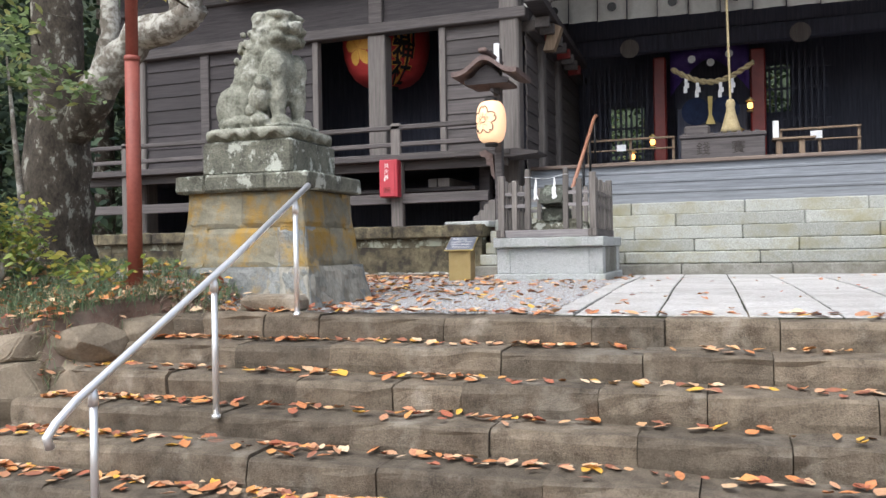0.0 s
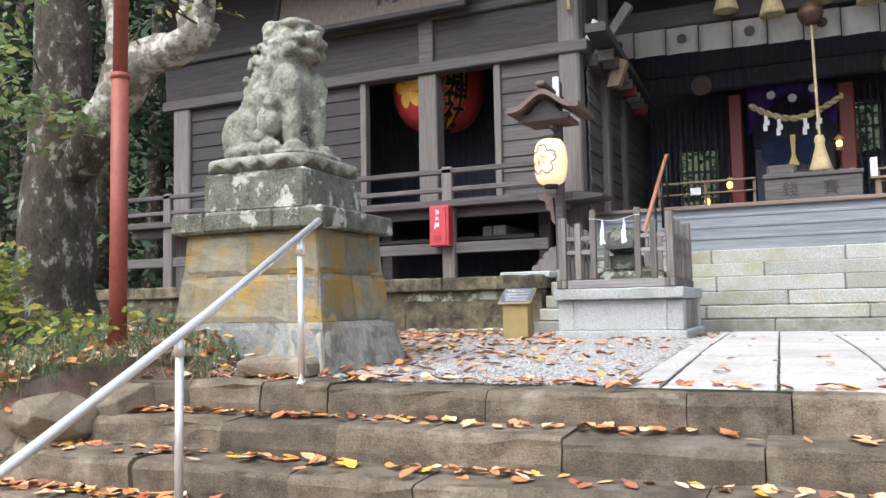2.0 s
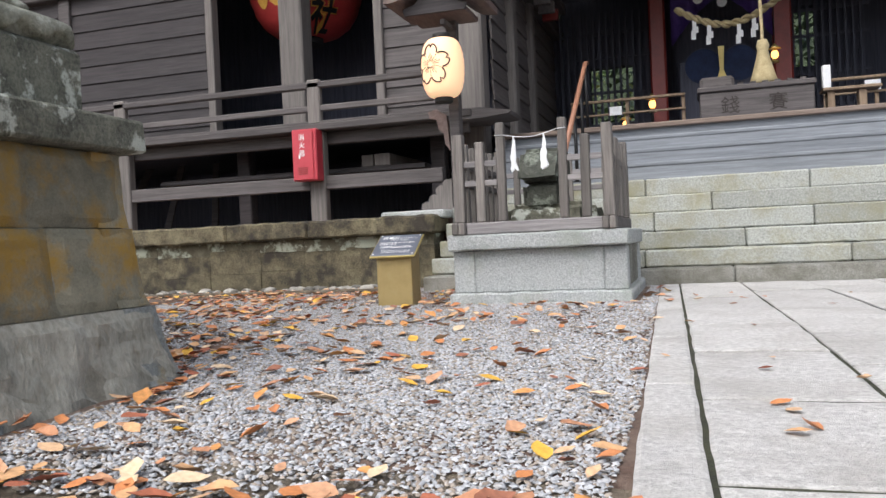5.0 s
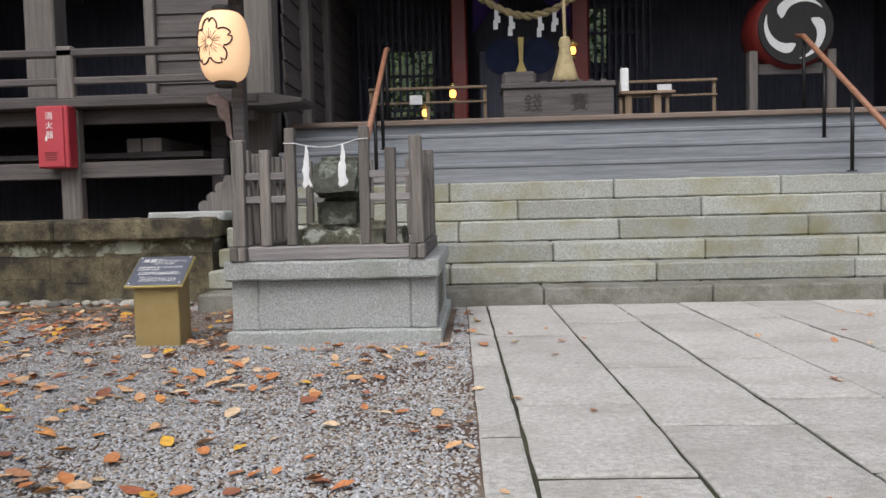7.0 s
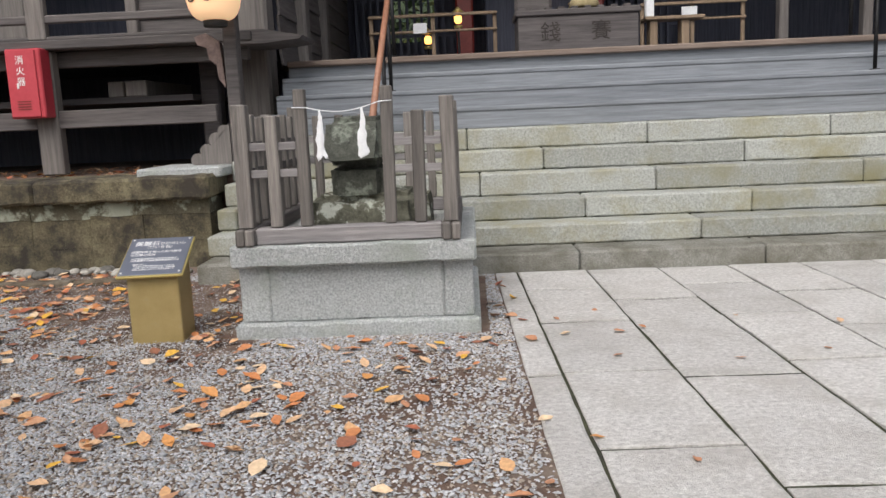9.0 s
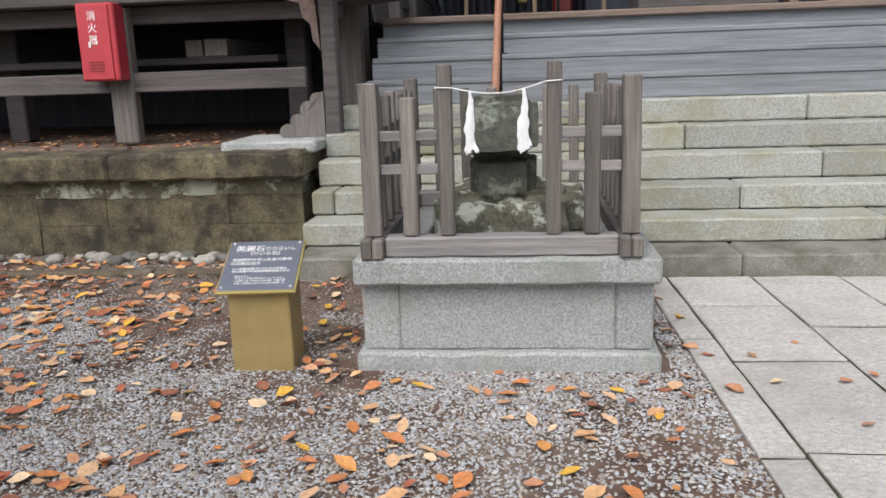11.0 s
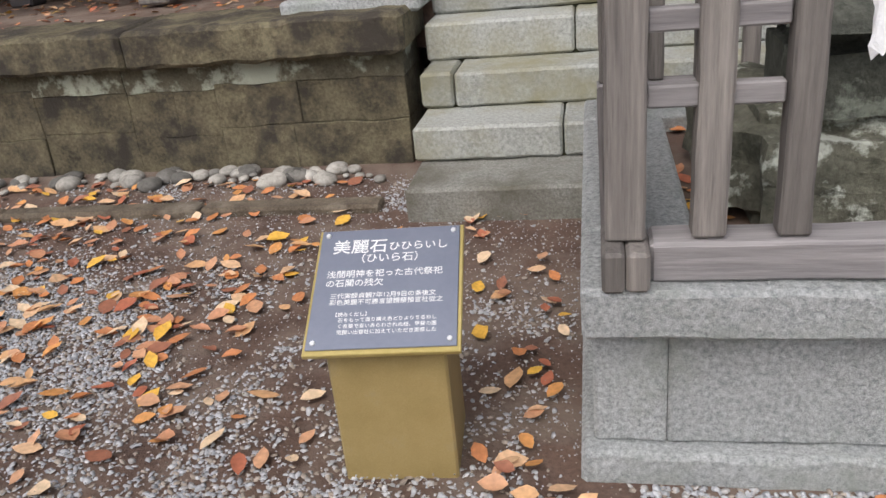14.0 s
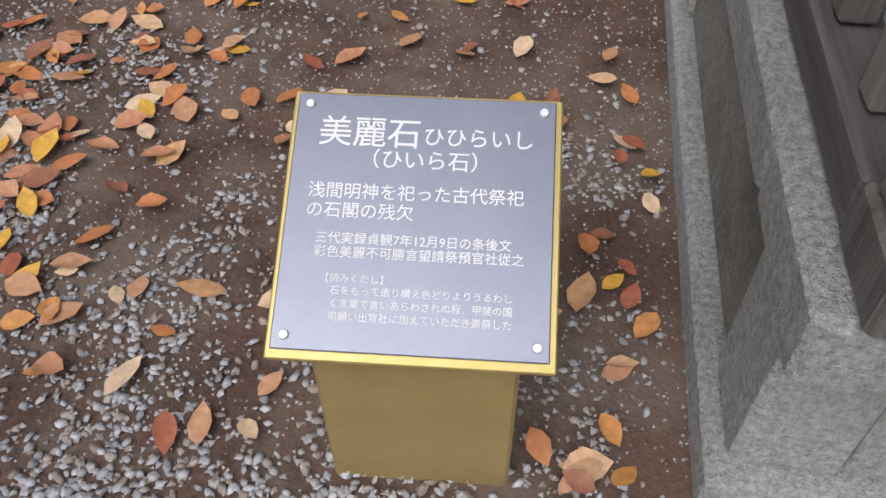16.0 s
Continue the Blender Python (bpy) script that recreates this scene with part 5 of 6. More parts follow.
# ---- guardian statue ----
def build_pedestal():
    t = thing("statue_pedestal", "tiered stone pedestal with ochre-stained blocks and grey cap", "pedestal", at=(-3.40, 6.77, 0))
    t.scale = (0.985, 1.15, 1.0)
    tiers = [(-0.05, 0.27, 0.70, 0.52, 0.62, 0.43, LICHEN), (0.272, 0.58, 0.61, 0.42, 0.57, 0.385, OCHRE), (0.582, 0.87, 0.565, 0.38, 0.545, 0.365, OCHRE)]
    for row, (z0, z1, bx, by, tx, ty, mat) in enumerate(tiers):
        for face in range(4):
            cuts = [-1, -0.28, 0.42, 1] if row == 0 else ([-1, -0.72, 0.55, 1] if row == 1 else [-1, -0.05, 1])
            if face % 2:
                cuts = [-1, 0.15 * (1 - row), 1]
            for a, b in zip(cuts, cuts[1:]):
                bm = box((a, -1, 0), (b, -0.6, 1))
                bmesh.ops.subdivide_edges(bm, edges=bm.edges[:], cuts=7, use_grid_fill=True)
                for v in bm.verts:
                    worn_edge = (0.017 if min(v.co.x - a, b - v.co.x, v.co.z, 1 - v.co.z) < 0.01 else 0.0) if v.co.y < -0.99 else 0.0
                    u = min(max(v.co.z, 0), 1) ** 0.6
                    hx, hy = bx + (tx - bx) * u, by + (ty - by) * u
                    if face % 2:
                        hx, hy = hy, hx
                    p = Vector((v.co.x * (hx - 0.005), v.co.y * hy + worn_edge, z0 + 0.001 + v.co.z * (z1 - z0 - 0.002)))
                    p.x += 0.005 * noise.noise(p * 14 + Vector((face * 5, row, 0)))
                    p.y += (0.022 if row == 0 else 0.011) * (noise.noise(p * 7 + Vector((face * 9, row * 3, 0))) + 0.6 * noise.noise(p * 19 + Vector((face * 9, row * 3, 0))))
                    p.z += 0.004 * noise.noise(p * 11)
                    v.co = Matrix.Rotation(radians(90 * face), 3, "Z") @ p
                pick = mat
                if row == 0:
                    pick = (BLUEGREY, PALEROCK, BLUEGREY, LICHEN)[face]
                elif row == 1 and face == 0 and a > 0:
                    pick = BLUEGREY
                part("dressed_stone", bm, pick, t)
    for row, (z0, z1, bx, by, tx, ty, mat) in enumerate(tiers):
        core = box((-1, -1, 0), (1, 1, 1))
        for v in core.verts:
            k = v.co.z
            v.co = Vector((v.co.x * (bx + (tx - bx) * k ** 0.6 - 0.026), v.co.y * (by + (ty - by) * k ** 0.6 - 0.026), z0 + (z1 - z0) * k))
        part("mortar", core, MORTAR, t)
    for x0, x1 in ((-0.61, -0.33), (-0.327, 0.24), (0.243, 0.61)):
        part("cap_stone", rock((x0, -0.425, 0.872), (x1, 0.425, 1.01), 0.016, 0.006, rng), LICHEN, t)
    part("upper_block", rock((-0.425, -0.325, 1.012), (0.42, 0.325, 1.285), 0.02, 0.005, rng), LICHEN, t)
    bm = bmesh.new()
    n = 72
    ring = []
    for k in range(n):
        a = 2 * math.pi * k / n
        c, s2 = math.cos(a), math.sin(a)
        sq = 1 / max(abs(c) ** 6 + abs(s2) ** 6, 1e-6) ** (1 / 6)
        ring.append((0.43 * c * sq, 0.36 * s2 * sq, 0.05 * abs(math.sin(a * 8)) ** 2))
    levels = [(0.86, 0.0, 0.0), (0.93, 0.002, 1.0), (0.97, 0.003, 1.0), (1.0, 0.014, 1.0), (1.005, 0.058, 0.35), (0.99, 0.088, 0.0), (0.93, 0.098, 0.0)]
    rows = [[bm.verts.new((x * r, y * r, 1.286 + h + w * q)) for x, y, w in ring] for r, h, q in levels]
    for p, q in zip(rows, rows[1:]):
        for k in range(n):
            bm.faces.new((p[k], p[(k + 1) % n], q[(k + 1) % n], q[k])).smooth = True
    bm.faces.new(rows[0][::-1])
    bm.faces.new(rows[-1])
    part("scalloped_base", bm, STATUE, t)
    return t


build_pedestal()


BALL_SIDES, BALL_RINGS = 14, 9


def ball(pool, c, r, turn=(0, 0, 0)):
    """Adds an ellipsoid's points and faces to the pool."""
    m = pose(*c, *turn) @ Matrix.Diagonal((*r, 1))
    verts, faces = pool
    o = len(verts)
    for a in range(BALL_RINGS + 1):
        t = math.pi * a / BALL_RINGS
        for k in range(BALL_SIDES):
            u = 2 * math.pi * k / BALL_SIDES
            verts.append(tuple(m @ Vector((math.sin(t) * math.cos(u), math.sin(t) * math.sin(u), math.cos(t)))))
    for a in range(BALL_RINGS):
        for k in range(BALL_SIDES):
            k2 = (k + 1) % BALL_SIDES
            faces.append((o + a * BALL_SIDES + k, o + (a + 1) * BALL_SIDES + k, o + (a + 1) * BALL_SIDES + k2, o + a * BALL_SIDES + k2))


def build_statue():
    """A seated guardian lion: it looks along +x, its big head over the forelegs."""
    q = random.Random(4)
    bm = ([], [])
    # slab, haunches, straight back, chest
    for k in range(9):
        ball(bm, (-0.36 + 0.09 * k, 0, 0.02), (0.08, 0.30, 0.04))
    ball(bm, (-0.20, 0, 0.20), (0.20, 0.25, 0.20))
    for k in range(7):
        u = k / 6
        ball(bm, (-0.20 + 0.30 * u, 0, 0.24 + 0.52 * u), (0.20 - 0.03 * u, 0.23 - 0.03 * u, 0.20))
    ball(bm, (0.16, 0, 0.46), (0.16, 0.20, 0.26))
    for s in (-1, 1):
        ball(bm, (-0.19, 0.19 * s, 0.21), (0.19, 0.10, 0.19), (0, 20, 0))
        ball(bm, (-0.06, 0.245 * s, 0.075), (0.26, 0.06, 0.05))
        ball(bm, (0.17, 0.25 * s, 0.075), (0.09, 0.07, 0.055))
        ball(bm, (0.27, 0.13 * s, 0.30), (0.07, 0.075, 0.30), (0, 2, 0))
        ball(bm, (0.23, 0.14 * s, 0.50), (0.12, 0.10, 0.17))
        ball(bm, (0.30, 0.13 * s, 0.065), (0.10, 0.085, 0.055))
        # brow, eye, cheek, jaw corner, ear
        ball(bm, (0.27, 0.10 * s, 0.955), (0.10, 0.085, 0.035), (0, 8, 0))
        ball(bm, (0.315, 0.095 * s, 0.905), (0.038, 0.038, 0.03))
        ball(bm, (0.31, 0.105 * s, 0.84), (0.075, 0.07, 0.042))
        ball(bm, (0.26, 0.14 * s, 0.76), (0.09, 0.055, 0.05))
        ball(bm, (0.10, 0.185 * s, 0.93), (0.075, 0.035, 0.055), (0, -15, 0))
        # mane curls behind the cheek
        for a, h in ((0.12, 0.82), (0.06, 0.87), (0.14, 0.74), (0.05, 0.77), (0.0, 0.82), (0.09, 0.67), (0.0, 0.70), (-0.05, 0.74)):
            ball(bm, (a, 0.175 * s, h), (0.034, 0.032, 0.034))
    ball(bm, (0.15, 0, 0.85), (0.20, 0.19, 0.16))
    ball(bm, (0.13, 0, 0.965), (0.22, 0.17, 0.05))
    ball(bm, (0.33, 0, 0.845), (0.085, 0.10, 0.055))
    ball(bm, (0.30, 0, 0.745), (0.095, 0.115, 0.042))
    ball(bm, (0.385, 0, 0.875), (0.035, 0.06, 0.03))
    for k in range(22):
        u = k / 21
        ball(bm, (-0.10 - 0.12 * u, 0.14 * math.sin(k * 2.4), 0.86 - 0.34 * u), (0.030, 0.034, 0.032))
    # tail flame behind, cub under the near paw
    for k in range(16):
        a = -1.2 + 2.4 * ((k * 0.381966) % 1.0)
        ball(bm, (-0.34 - 0.03 * math.cos(a), 0.17 * math.sin(a), 0.10 + 0.24 * q.random()), (0.04, 0.04, 0.045))
    ball(bm, (0.15, -0.235, 0.26), (0.10, 0.085, 0.12))
    ball(bm, (0.19, -0.25, 0.37), (0.075, 0.07, 0.065))
    ball(bm, (0.09, -0.25, 0.16), (0.07, 0.06, 0.06))
    me = bpy.data.meshes.new("rough_lion")
    me.from_pydata(bm[0], [], bm[1])
    tmp = new("rough_lion", me)
    rm = tmp.modifiers.new("merge", "REMESH")
    rm.mode, rm.voxel_size, rm.use_smooth_shade = "VOXEL", 0.011, True
    bpy.context.view_layer.update()
    done = bpy.data.meshes.new_from_object(tmp.evaluated_get(bpy.context.evaluated_depsgraph_get()))
    bpy.data.objects.remove(tmp)
    b2 = bmesh.new()
    b2.from_mesh(done)
    bmesh.ops.smooth_vert(b2, verts=b2.verts[:], factor=0.5, use_axis_x=True, use_axis_y=True, use_axis_z=True)
    b2.normal_update()
    moves = []
    for v in b2.verts:
        p = v.co
        a = noise.noise(p * 9) * 0.007 + noise.noise(p * 24) * 0.006 + noise.noise(p * 50) * 0.005
        curl = 0.005 * abs(math.sin(p.z * 55 + 6 * noise.noise(p * 7))) if p.z > 0.62 and p.x < 0.2 else 0
        moves.append((v, v.normal.copy() * (a - curl)))
    for v, d in moves:
        v.co += d
    ob = part("guardian_lion_statue", b2, STATUE, None, "", True)
    ob.matrix_basis = pose(-3.41, 6.70, 1.372, 0, 0, -10) @ Matrix.Diagonal((0.95, 0.93, 0.985, 1))
    return tagged(ob, "weathered grey-green stone guardian lion seated on its pedestal", "statue")


build_statue()

# ---- red pole ----
pole = thing("red_pole", "tall rust-red painted steel pole", "pole", at=(-4.1, 5.92, 0.15))
part("shaft", tube([(0, 0, 0), (0, 0, 1.75)], 0.055, 14), RUST, pole)
part("shaft_upper", tube([(0, 0, 1.75), (0.02, 0, 6.5)], 0.047, 14), RUST, pole)
part("collar", tube([(0, 0, 1.73), (0, 0, 1.77)], 0.06, 14), RUST, pole)


# ---- fallen leaves, gravel and plants ----
LEAF = [(0, -0.5, 0), (0.22, -0.3, 0.06), (0.31, -0.02, 0.10), (0.22, 0.28, 0.06), (0.02, 0.55, 0.09), (-0.2, 0.28, 0.07), (-0.3, -0.02, 0.09), (-0.22, -0.3, 0.05), (0, -0.26, 0.0), (0.01, 0.02, 0.0), (0.01, 0.3, 0.03)]
LEAF_TRIS = [(0, 1, 8), (1, 2, 9), (1, 9, 8), (2, 3, 10), (2, 10, 9), (3, 4, 10), (0, 8, 7), (7, 8, 9), (7, 9, 6), (6, 9, 10), (6, 10, 5), (5, 10, 4)]
SMALL = [(0, -0.5, 0), (0.26, -0.1, 0.06), (0.2, 0.2, 0.06), (0, 0.5, 0), (-0.2, 0.2, 0.06), (-0.26, -0.1, 0.06)]
SMALL_TRIS = [(0, 1, 2), (0, 2, 3), (0, 3, 4), (0, 4, 5)]
GRAIN = [(1, 0, 0.1), (-1, 0.1, 0), (0.15, 0.8, -0.1), (-0.1, -0.85, 0.1), (0.1, 0.1, 0.62), (0, -0.1, -0.6), (0.65, 0.6, 0.35), (-0.6, -0.55, 0.38), (-0.55, 0.6, 0.3), (0.55, -0.6, 0.32)]
GRAIN_TRIS = [(4, 6, 8), (4, 8, 7), (4, 7, 9), (4, 9, 6), (0, 6, 9), (1, 7, 8), (2, 8, 6), (3, 9, 7), (0, 2, 6), (1, 3, 7), (2, 1, 8), (3, 0, 9)]


def in_gravel(x, y):
    if x < -6.2 or x > -0.895 + lean(y) or y < 5.95 or y > 12.6:
        return 0.0
    if -4.12 < x < -2.66 and 6.15 < y < 7.3:
        return 0.0
    if -2.53 < x < -1.1 and 10.37 < y < 11.95:
        return 0.0
    g = 0.92 + 0.7 * noise.noise((x * 0.9, y * 0.9, 4.0)) + 0.5 * noise.noise((x * 3.1, y * 3.1, 6.0))
    g -= 0.38 * min(max((x + 2.6) / 1.2, 0), 1) * min(max((y - 7.0) / 1.5, 0), 1) * (0.0 if y > 10.0 else 1.0)
    bare = 0.0
    if y > 9.6 and x < -2.4:
        bare = min((y - 9.6) / 0.9, 1) * min(max((x + 4.3) / 0.9, 0), 1)
    if y > 11.2 and x < -2.4:
        bare = max(bare, min((y - 11.2) / 0.6, 1))
    if x < -4.6:
        bare = max(bare, min((-4.6 - x) / 1.0, 1) * (0.8 if y < 9 else 0.4))
    patch = noise.noise((x * 2.2, y * 2.2, 9.0)) + 0.5 * noise.noise((x * 6, y * 6, 2.0))
    g -= bare * (1.05 - 0.6 * max(patch, 0))
    return max(g, 0.025)


def gravel():
    q = random.Random(11)
    spots = []
    while len(spots) < 98000:
        x, y = q.uniform(-5.6, -0.9), q.uniform(5.95, 12.6)
        if q.random() > in_gravel(x, y):
            continue
        r = q.uniform(0.0055, 0.0122) * (1.15 if q.random() < 0.1 else 1)
        spots.append(((x, y, ground_height(x, y) + r * 0.35), turn3(q, 0.5, r) @ np.diag((q.uniform(0.8, 1.3), q.uniform(0.7, 1.1), q.uniform(0.6, 0.95)))))
    ob = scatter("gravel", spots, GRAIN, GRAIN_TRIS, GRAVEL)
    tagged(ob, "loose blue-grey crushed gravel on the soil court", "gravel", kind="stuff")
    grit = []
    while len(grit) < 62000:
        x, y = q.uniform(-5.6, -0.9), q.uniform(5.95, 12.6)
        if q.random() < in_gravel(x, y):
            r = q.uniform(0.005, 0.010)
            grit.append(((x, y, ground_height(x, y) + 0.001), turn3(q, 0.25, r)))
    while len(grit) < 80000:
        x, y = q.uniform(-5.2, -2.4), q.uniform(8.8, 12.6)
        r = q.uniform(0.0025, 0.005)
        grit.append(((x, y, r * 0.3), turn3(q, 0.8, r)))
    tagged(scatter("grit", grit, [(1, 0, 0), (-0.5, 0.8, 0), (-0.5, -0.8, 0), (0, 0, 0.8)], [(0, 1, 3), (1, 2, 3), (2, 0, 3)], GRAVEL), "fine grit trodden into the brown soil", "grit", kind="stuff")


gravel()


def step_top(x, y):
    for ys, z in TREADS:
        if y >= ys + 0.03:
            return z
    return -1.03


def fallen():
    q = random.Random(5)
    spots = []

    def drop(x, y, z, size, tilt=0.28):
        m = turn3(q, tilt, size) @ np.diag((q.uniform(0.85, 1.2), 1, q.uniform(-0.4, 2.3)))
        spots.append(((x, y, z + size * 0.07), m))

    n = 0
    while n < 3000:
        x, y = q.uniform(-6.5, -0.9), q.uniform(5.8, 12.6)
        want = 0.30 + 0.70 * min(max((-1.2 - x) / 2.2, 0), 1)
        want *= 0.55 + 0.9 * max(noise.noise((x * 1.1, y * 1.1, 1.0)) + 0.35, 0)
        if y > 9.3:
            want *= 0.7
        elif x > -2.6:
            want *= 0.6
        if -3.6 < x < -2.4 and y > 9.6:
            want *= 0.32
        if q.random() > want or (-4.12 < x < -2.66 and 6.15 < y < 7.3) or (-2.56 < x < -1.08 and 10.36 < y < 11.97) or (-3.11 < x < -2.77 and 10.3 < y < 10.65):
            continue
        drop(x, y, ground_height(x, y) + 0.012, q.uniform(0.045, 0.098))
        n += 1
    for k in range(26):
        x, y = q.gauss(-2.62, 0.05), q.uniform(10.2, 11.6)
        if x < -2.55:
            drop(x, y, 0.012, q.uniform(0.05, 0.075))
    for k in range(1350):
        row = q.randrange(6)
        ys, z = TREADS[row]
        x = -4.0 + 6.5 * q.random() ** 1.9
        drop(x, ys + q.uniform(0.05, 0.31) if q.random() < 0.3 else ys + q.uniform(0.17, 0.28), z + 0.007, q.uniform(0.055, 0.105))
    for k in range(900):
        x, y = q.uniform(-6.5, -2.9), q.uniform(5.05, 7.0)
        drop(x, y, ground_height(x, y) + q.uniform(0.005, 0.06), q.uniform(0.045, 0.085), 0.6)
    for k in range(420):
        x, y = q.uniform(-4.6, -2.7), 5.03 + 0.75 * q.random() ** 1.3
        drop(x, y + (0.72 if x > -3.75 else 0), ground_height(x, y + (0.72 if x > -3.75 else 0)) + q.uniform(0.005, 0.03), q.uniform(0.05, 0.09), 0.4)
    for k in range(45):
        y = q.uniform(6.0, 11.5)
        drop(q.uniform(-0.85, 2.2), y, 0.004 + dip(y), q.uniform(0.035, 0.07))
    for k in range(75):
        x, y = q.uniform(-2.3, -1.4), q.uniform(10.6, 11.7)
        drop(x, y, 0.455, q.uniform(0.04, 0.065))
    for k in range(420):
        drop(q.uniform(-8, -3.6), q.uniform(13.4, 15.5), 0.745, q.uniform(0.04, 0.08))
    tagged(scatter("fallen_leaves", spots, LEAF, LEAF_TRIS, DEAD), "orange, brown and yellow fallen autumn leaves", "fallen leaves", kind="stuff")


fallen()


def border():
    t = thing("pebble_border", "rounded river pebbles along the foot of the terrace wall", "pebbles", kind="structure")
    q = random.Random(3)
    meshes = []
    for k in range(4):
        bm = bmesh.new()
        bmesh.ops.create_icosphere(bm, subdivisions=2, radius=1.0)
        for v in bm.verts:
            v.co += v.co * 0.16 * noise.noise(v.co * 1.3 + Vector((k * 5, 0, 0)))
            v.co.z *= 0.62
        for f in bm.faces:
            f.smooth = True
        me = bpy.data.meshes.new("pebble")
        bm.to_mesh(me)
        bm.free()
        me.materials.append(PEBBLE)
        meshes.append(me)
    for k in range(150):
        x, y = q.uniform(-7.5, -3.5), 12.74 - abs(q.gauss(0, 0.11))
        r = 0.016 + 0.05 * q.random() ** 1.5
        ob = new("pebble", meshes[k % 4])
        ob.parent = t
        ob.matrix_basis = pose(x, y, r * 0.2, 0, 0, q.uniform(0, 360)) @ Matrix.Diagonal((r * q.uniform(1, 1.4), r, r, 1))
    e = thing("edging_stones", "flat worn edging stones set in the soil", "kerb", kind="structure")
    x = -8.0
    while x < -3.45:
        w = q.uniform(0.6, 1.1)
        part("edging_stone", rock((x, 12.12, -0.05), (min(x + w, -3.42), 12.24, 0.028), 0.012, 0.005, q), ANDESITE, e)
        x += w + 0.02


border()


def sedge():
    q = random.Random(8)
    blade = [(-0.06, 0, 0), (0.06, 0, 0), (0.045, 0.12, 0.55), (-0.045, 0.12, 0.55), (0.0, 0.5, 0.85)]
    faces = [(0, 1, 2), (0, 2, 3), (3, 2, 4)]
    spots = []
    while len(spots) < 26000:
        x, y = q.uniform(-7.4, -2.75), q.uniform(4.98, 8.2)
        if (-4.12 < x < -2.66 and 6.2 < y < 7.3) or (x > -3.75 and y < 5.85) or (x > -4.1 and y > 7.3):
            continue
        if x > -3.1 and q.random() < 0.75:
            continue
        if noise.noise((x * 2, y * 2, 0)) < -0.42:
            continue
        h = q.uniform(0.06, 0.15) * (0.75 if x > -3.3 else 1)
        spots.append(((x, y, ground_height(x, y) - 0.01), turn3(q, 0.45, 1.0) @ np.diag((h * 0.5, h, h))))
    tagged(scatter("sedge_grass", spots, blade, faces, GRASS), "dark green tufted sedge covering the bank", "grass", kind="stuff")
    dry = []
    for k in range(46):
        cx, cy = q.uniform(-6.8, -3.8), q.uniform(5.0, 5.14)
        if k > 33:
            cx, cy = q.uniform(-3.95, -3.3), q.uniform(5.72, 5.95)
        n = q.randrange(14, 34)
        for i in range(n):
            x, y, h = cx + q.gauss(0, 0.05), cy + q.gauss(0, 0.03), q.uniform(0.12, 0.24)
            m = pose(0, 0, 0, 0, 0, 180 + q.gauss(0, 35)) @ pose(0, 0, 0, q.uniform(-75, -20), 0, 0)
            dry.append(((x, y, ground_height(x, y) + 0.02), np.array(m.to_3x3()) @ np.diag((h * 0.28, h, h * 0.7))))
    tagged(scatter("dry_grass", dry, blade, faces, DRY), "bleached dry grass drooping over the bank stones", "dry grass", kind="stuff")


sedge()


def leaves_round(q, spots, c, r, n, size, squash=0.8, droop=0.9):
    for k in range(n):
        d = Vector((q.gauss(0, 1), q.gauss(0, 1), q.gauss(0, 1) * squash))
        d = d.normalized() * r * q.random() ** 0.45
        s = size * q.uniform(0.65, 1.3)
        spots.append((Vector(c) + d, turn3(q, droop, s)))


def limb(points, radii, q, wob=0.03):
    pts = []
    for k, (a, b) in enumerate(zip(points, points[1:])):
        for i in range(4):
            u = i / 4
            p = Vector(a).lerp(Vector(b), u)
            pts.append((p + Vector((q.uniform(-wob, wob), q.uniform(-wob, wob), q.uniform(-wob, wob))), radii[k] + (radii[k + 1] - radii[k]) * u))
    pts.append((Vector(points[-1]), radii[-1]))
    return [p for p, r in pts], [r for p, r in pts]


def knobbly(bm, amp, freq):
    bm.normal_update()
    moves = [(v, v.normal * amp * (noise.noise(v.co * freq) + 0.6 * noise.noise(v.co * freq * 2.6))) for v in bm.verts]
    for v, d in moves:
        v.co += d
    return bm


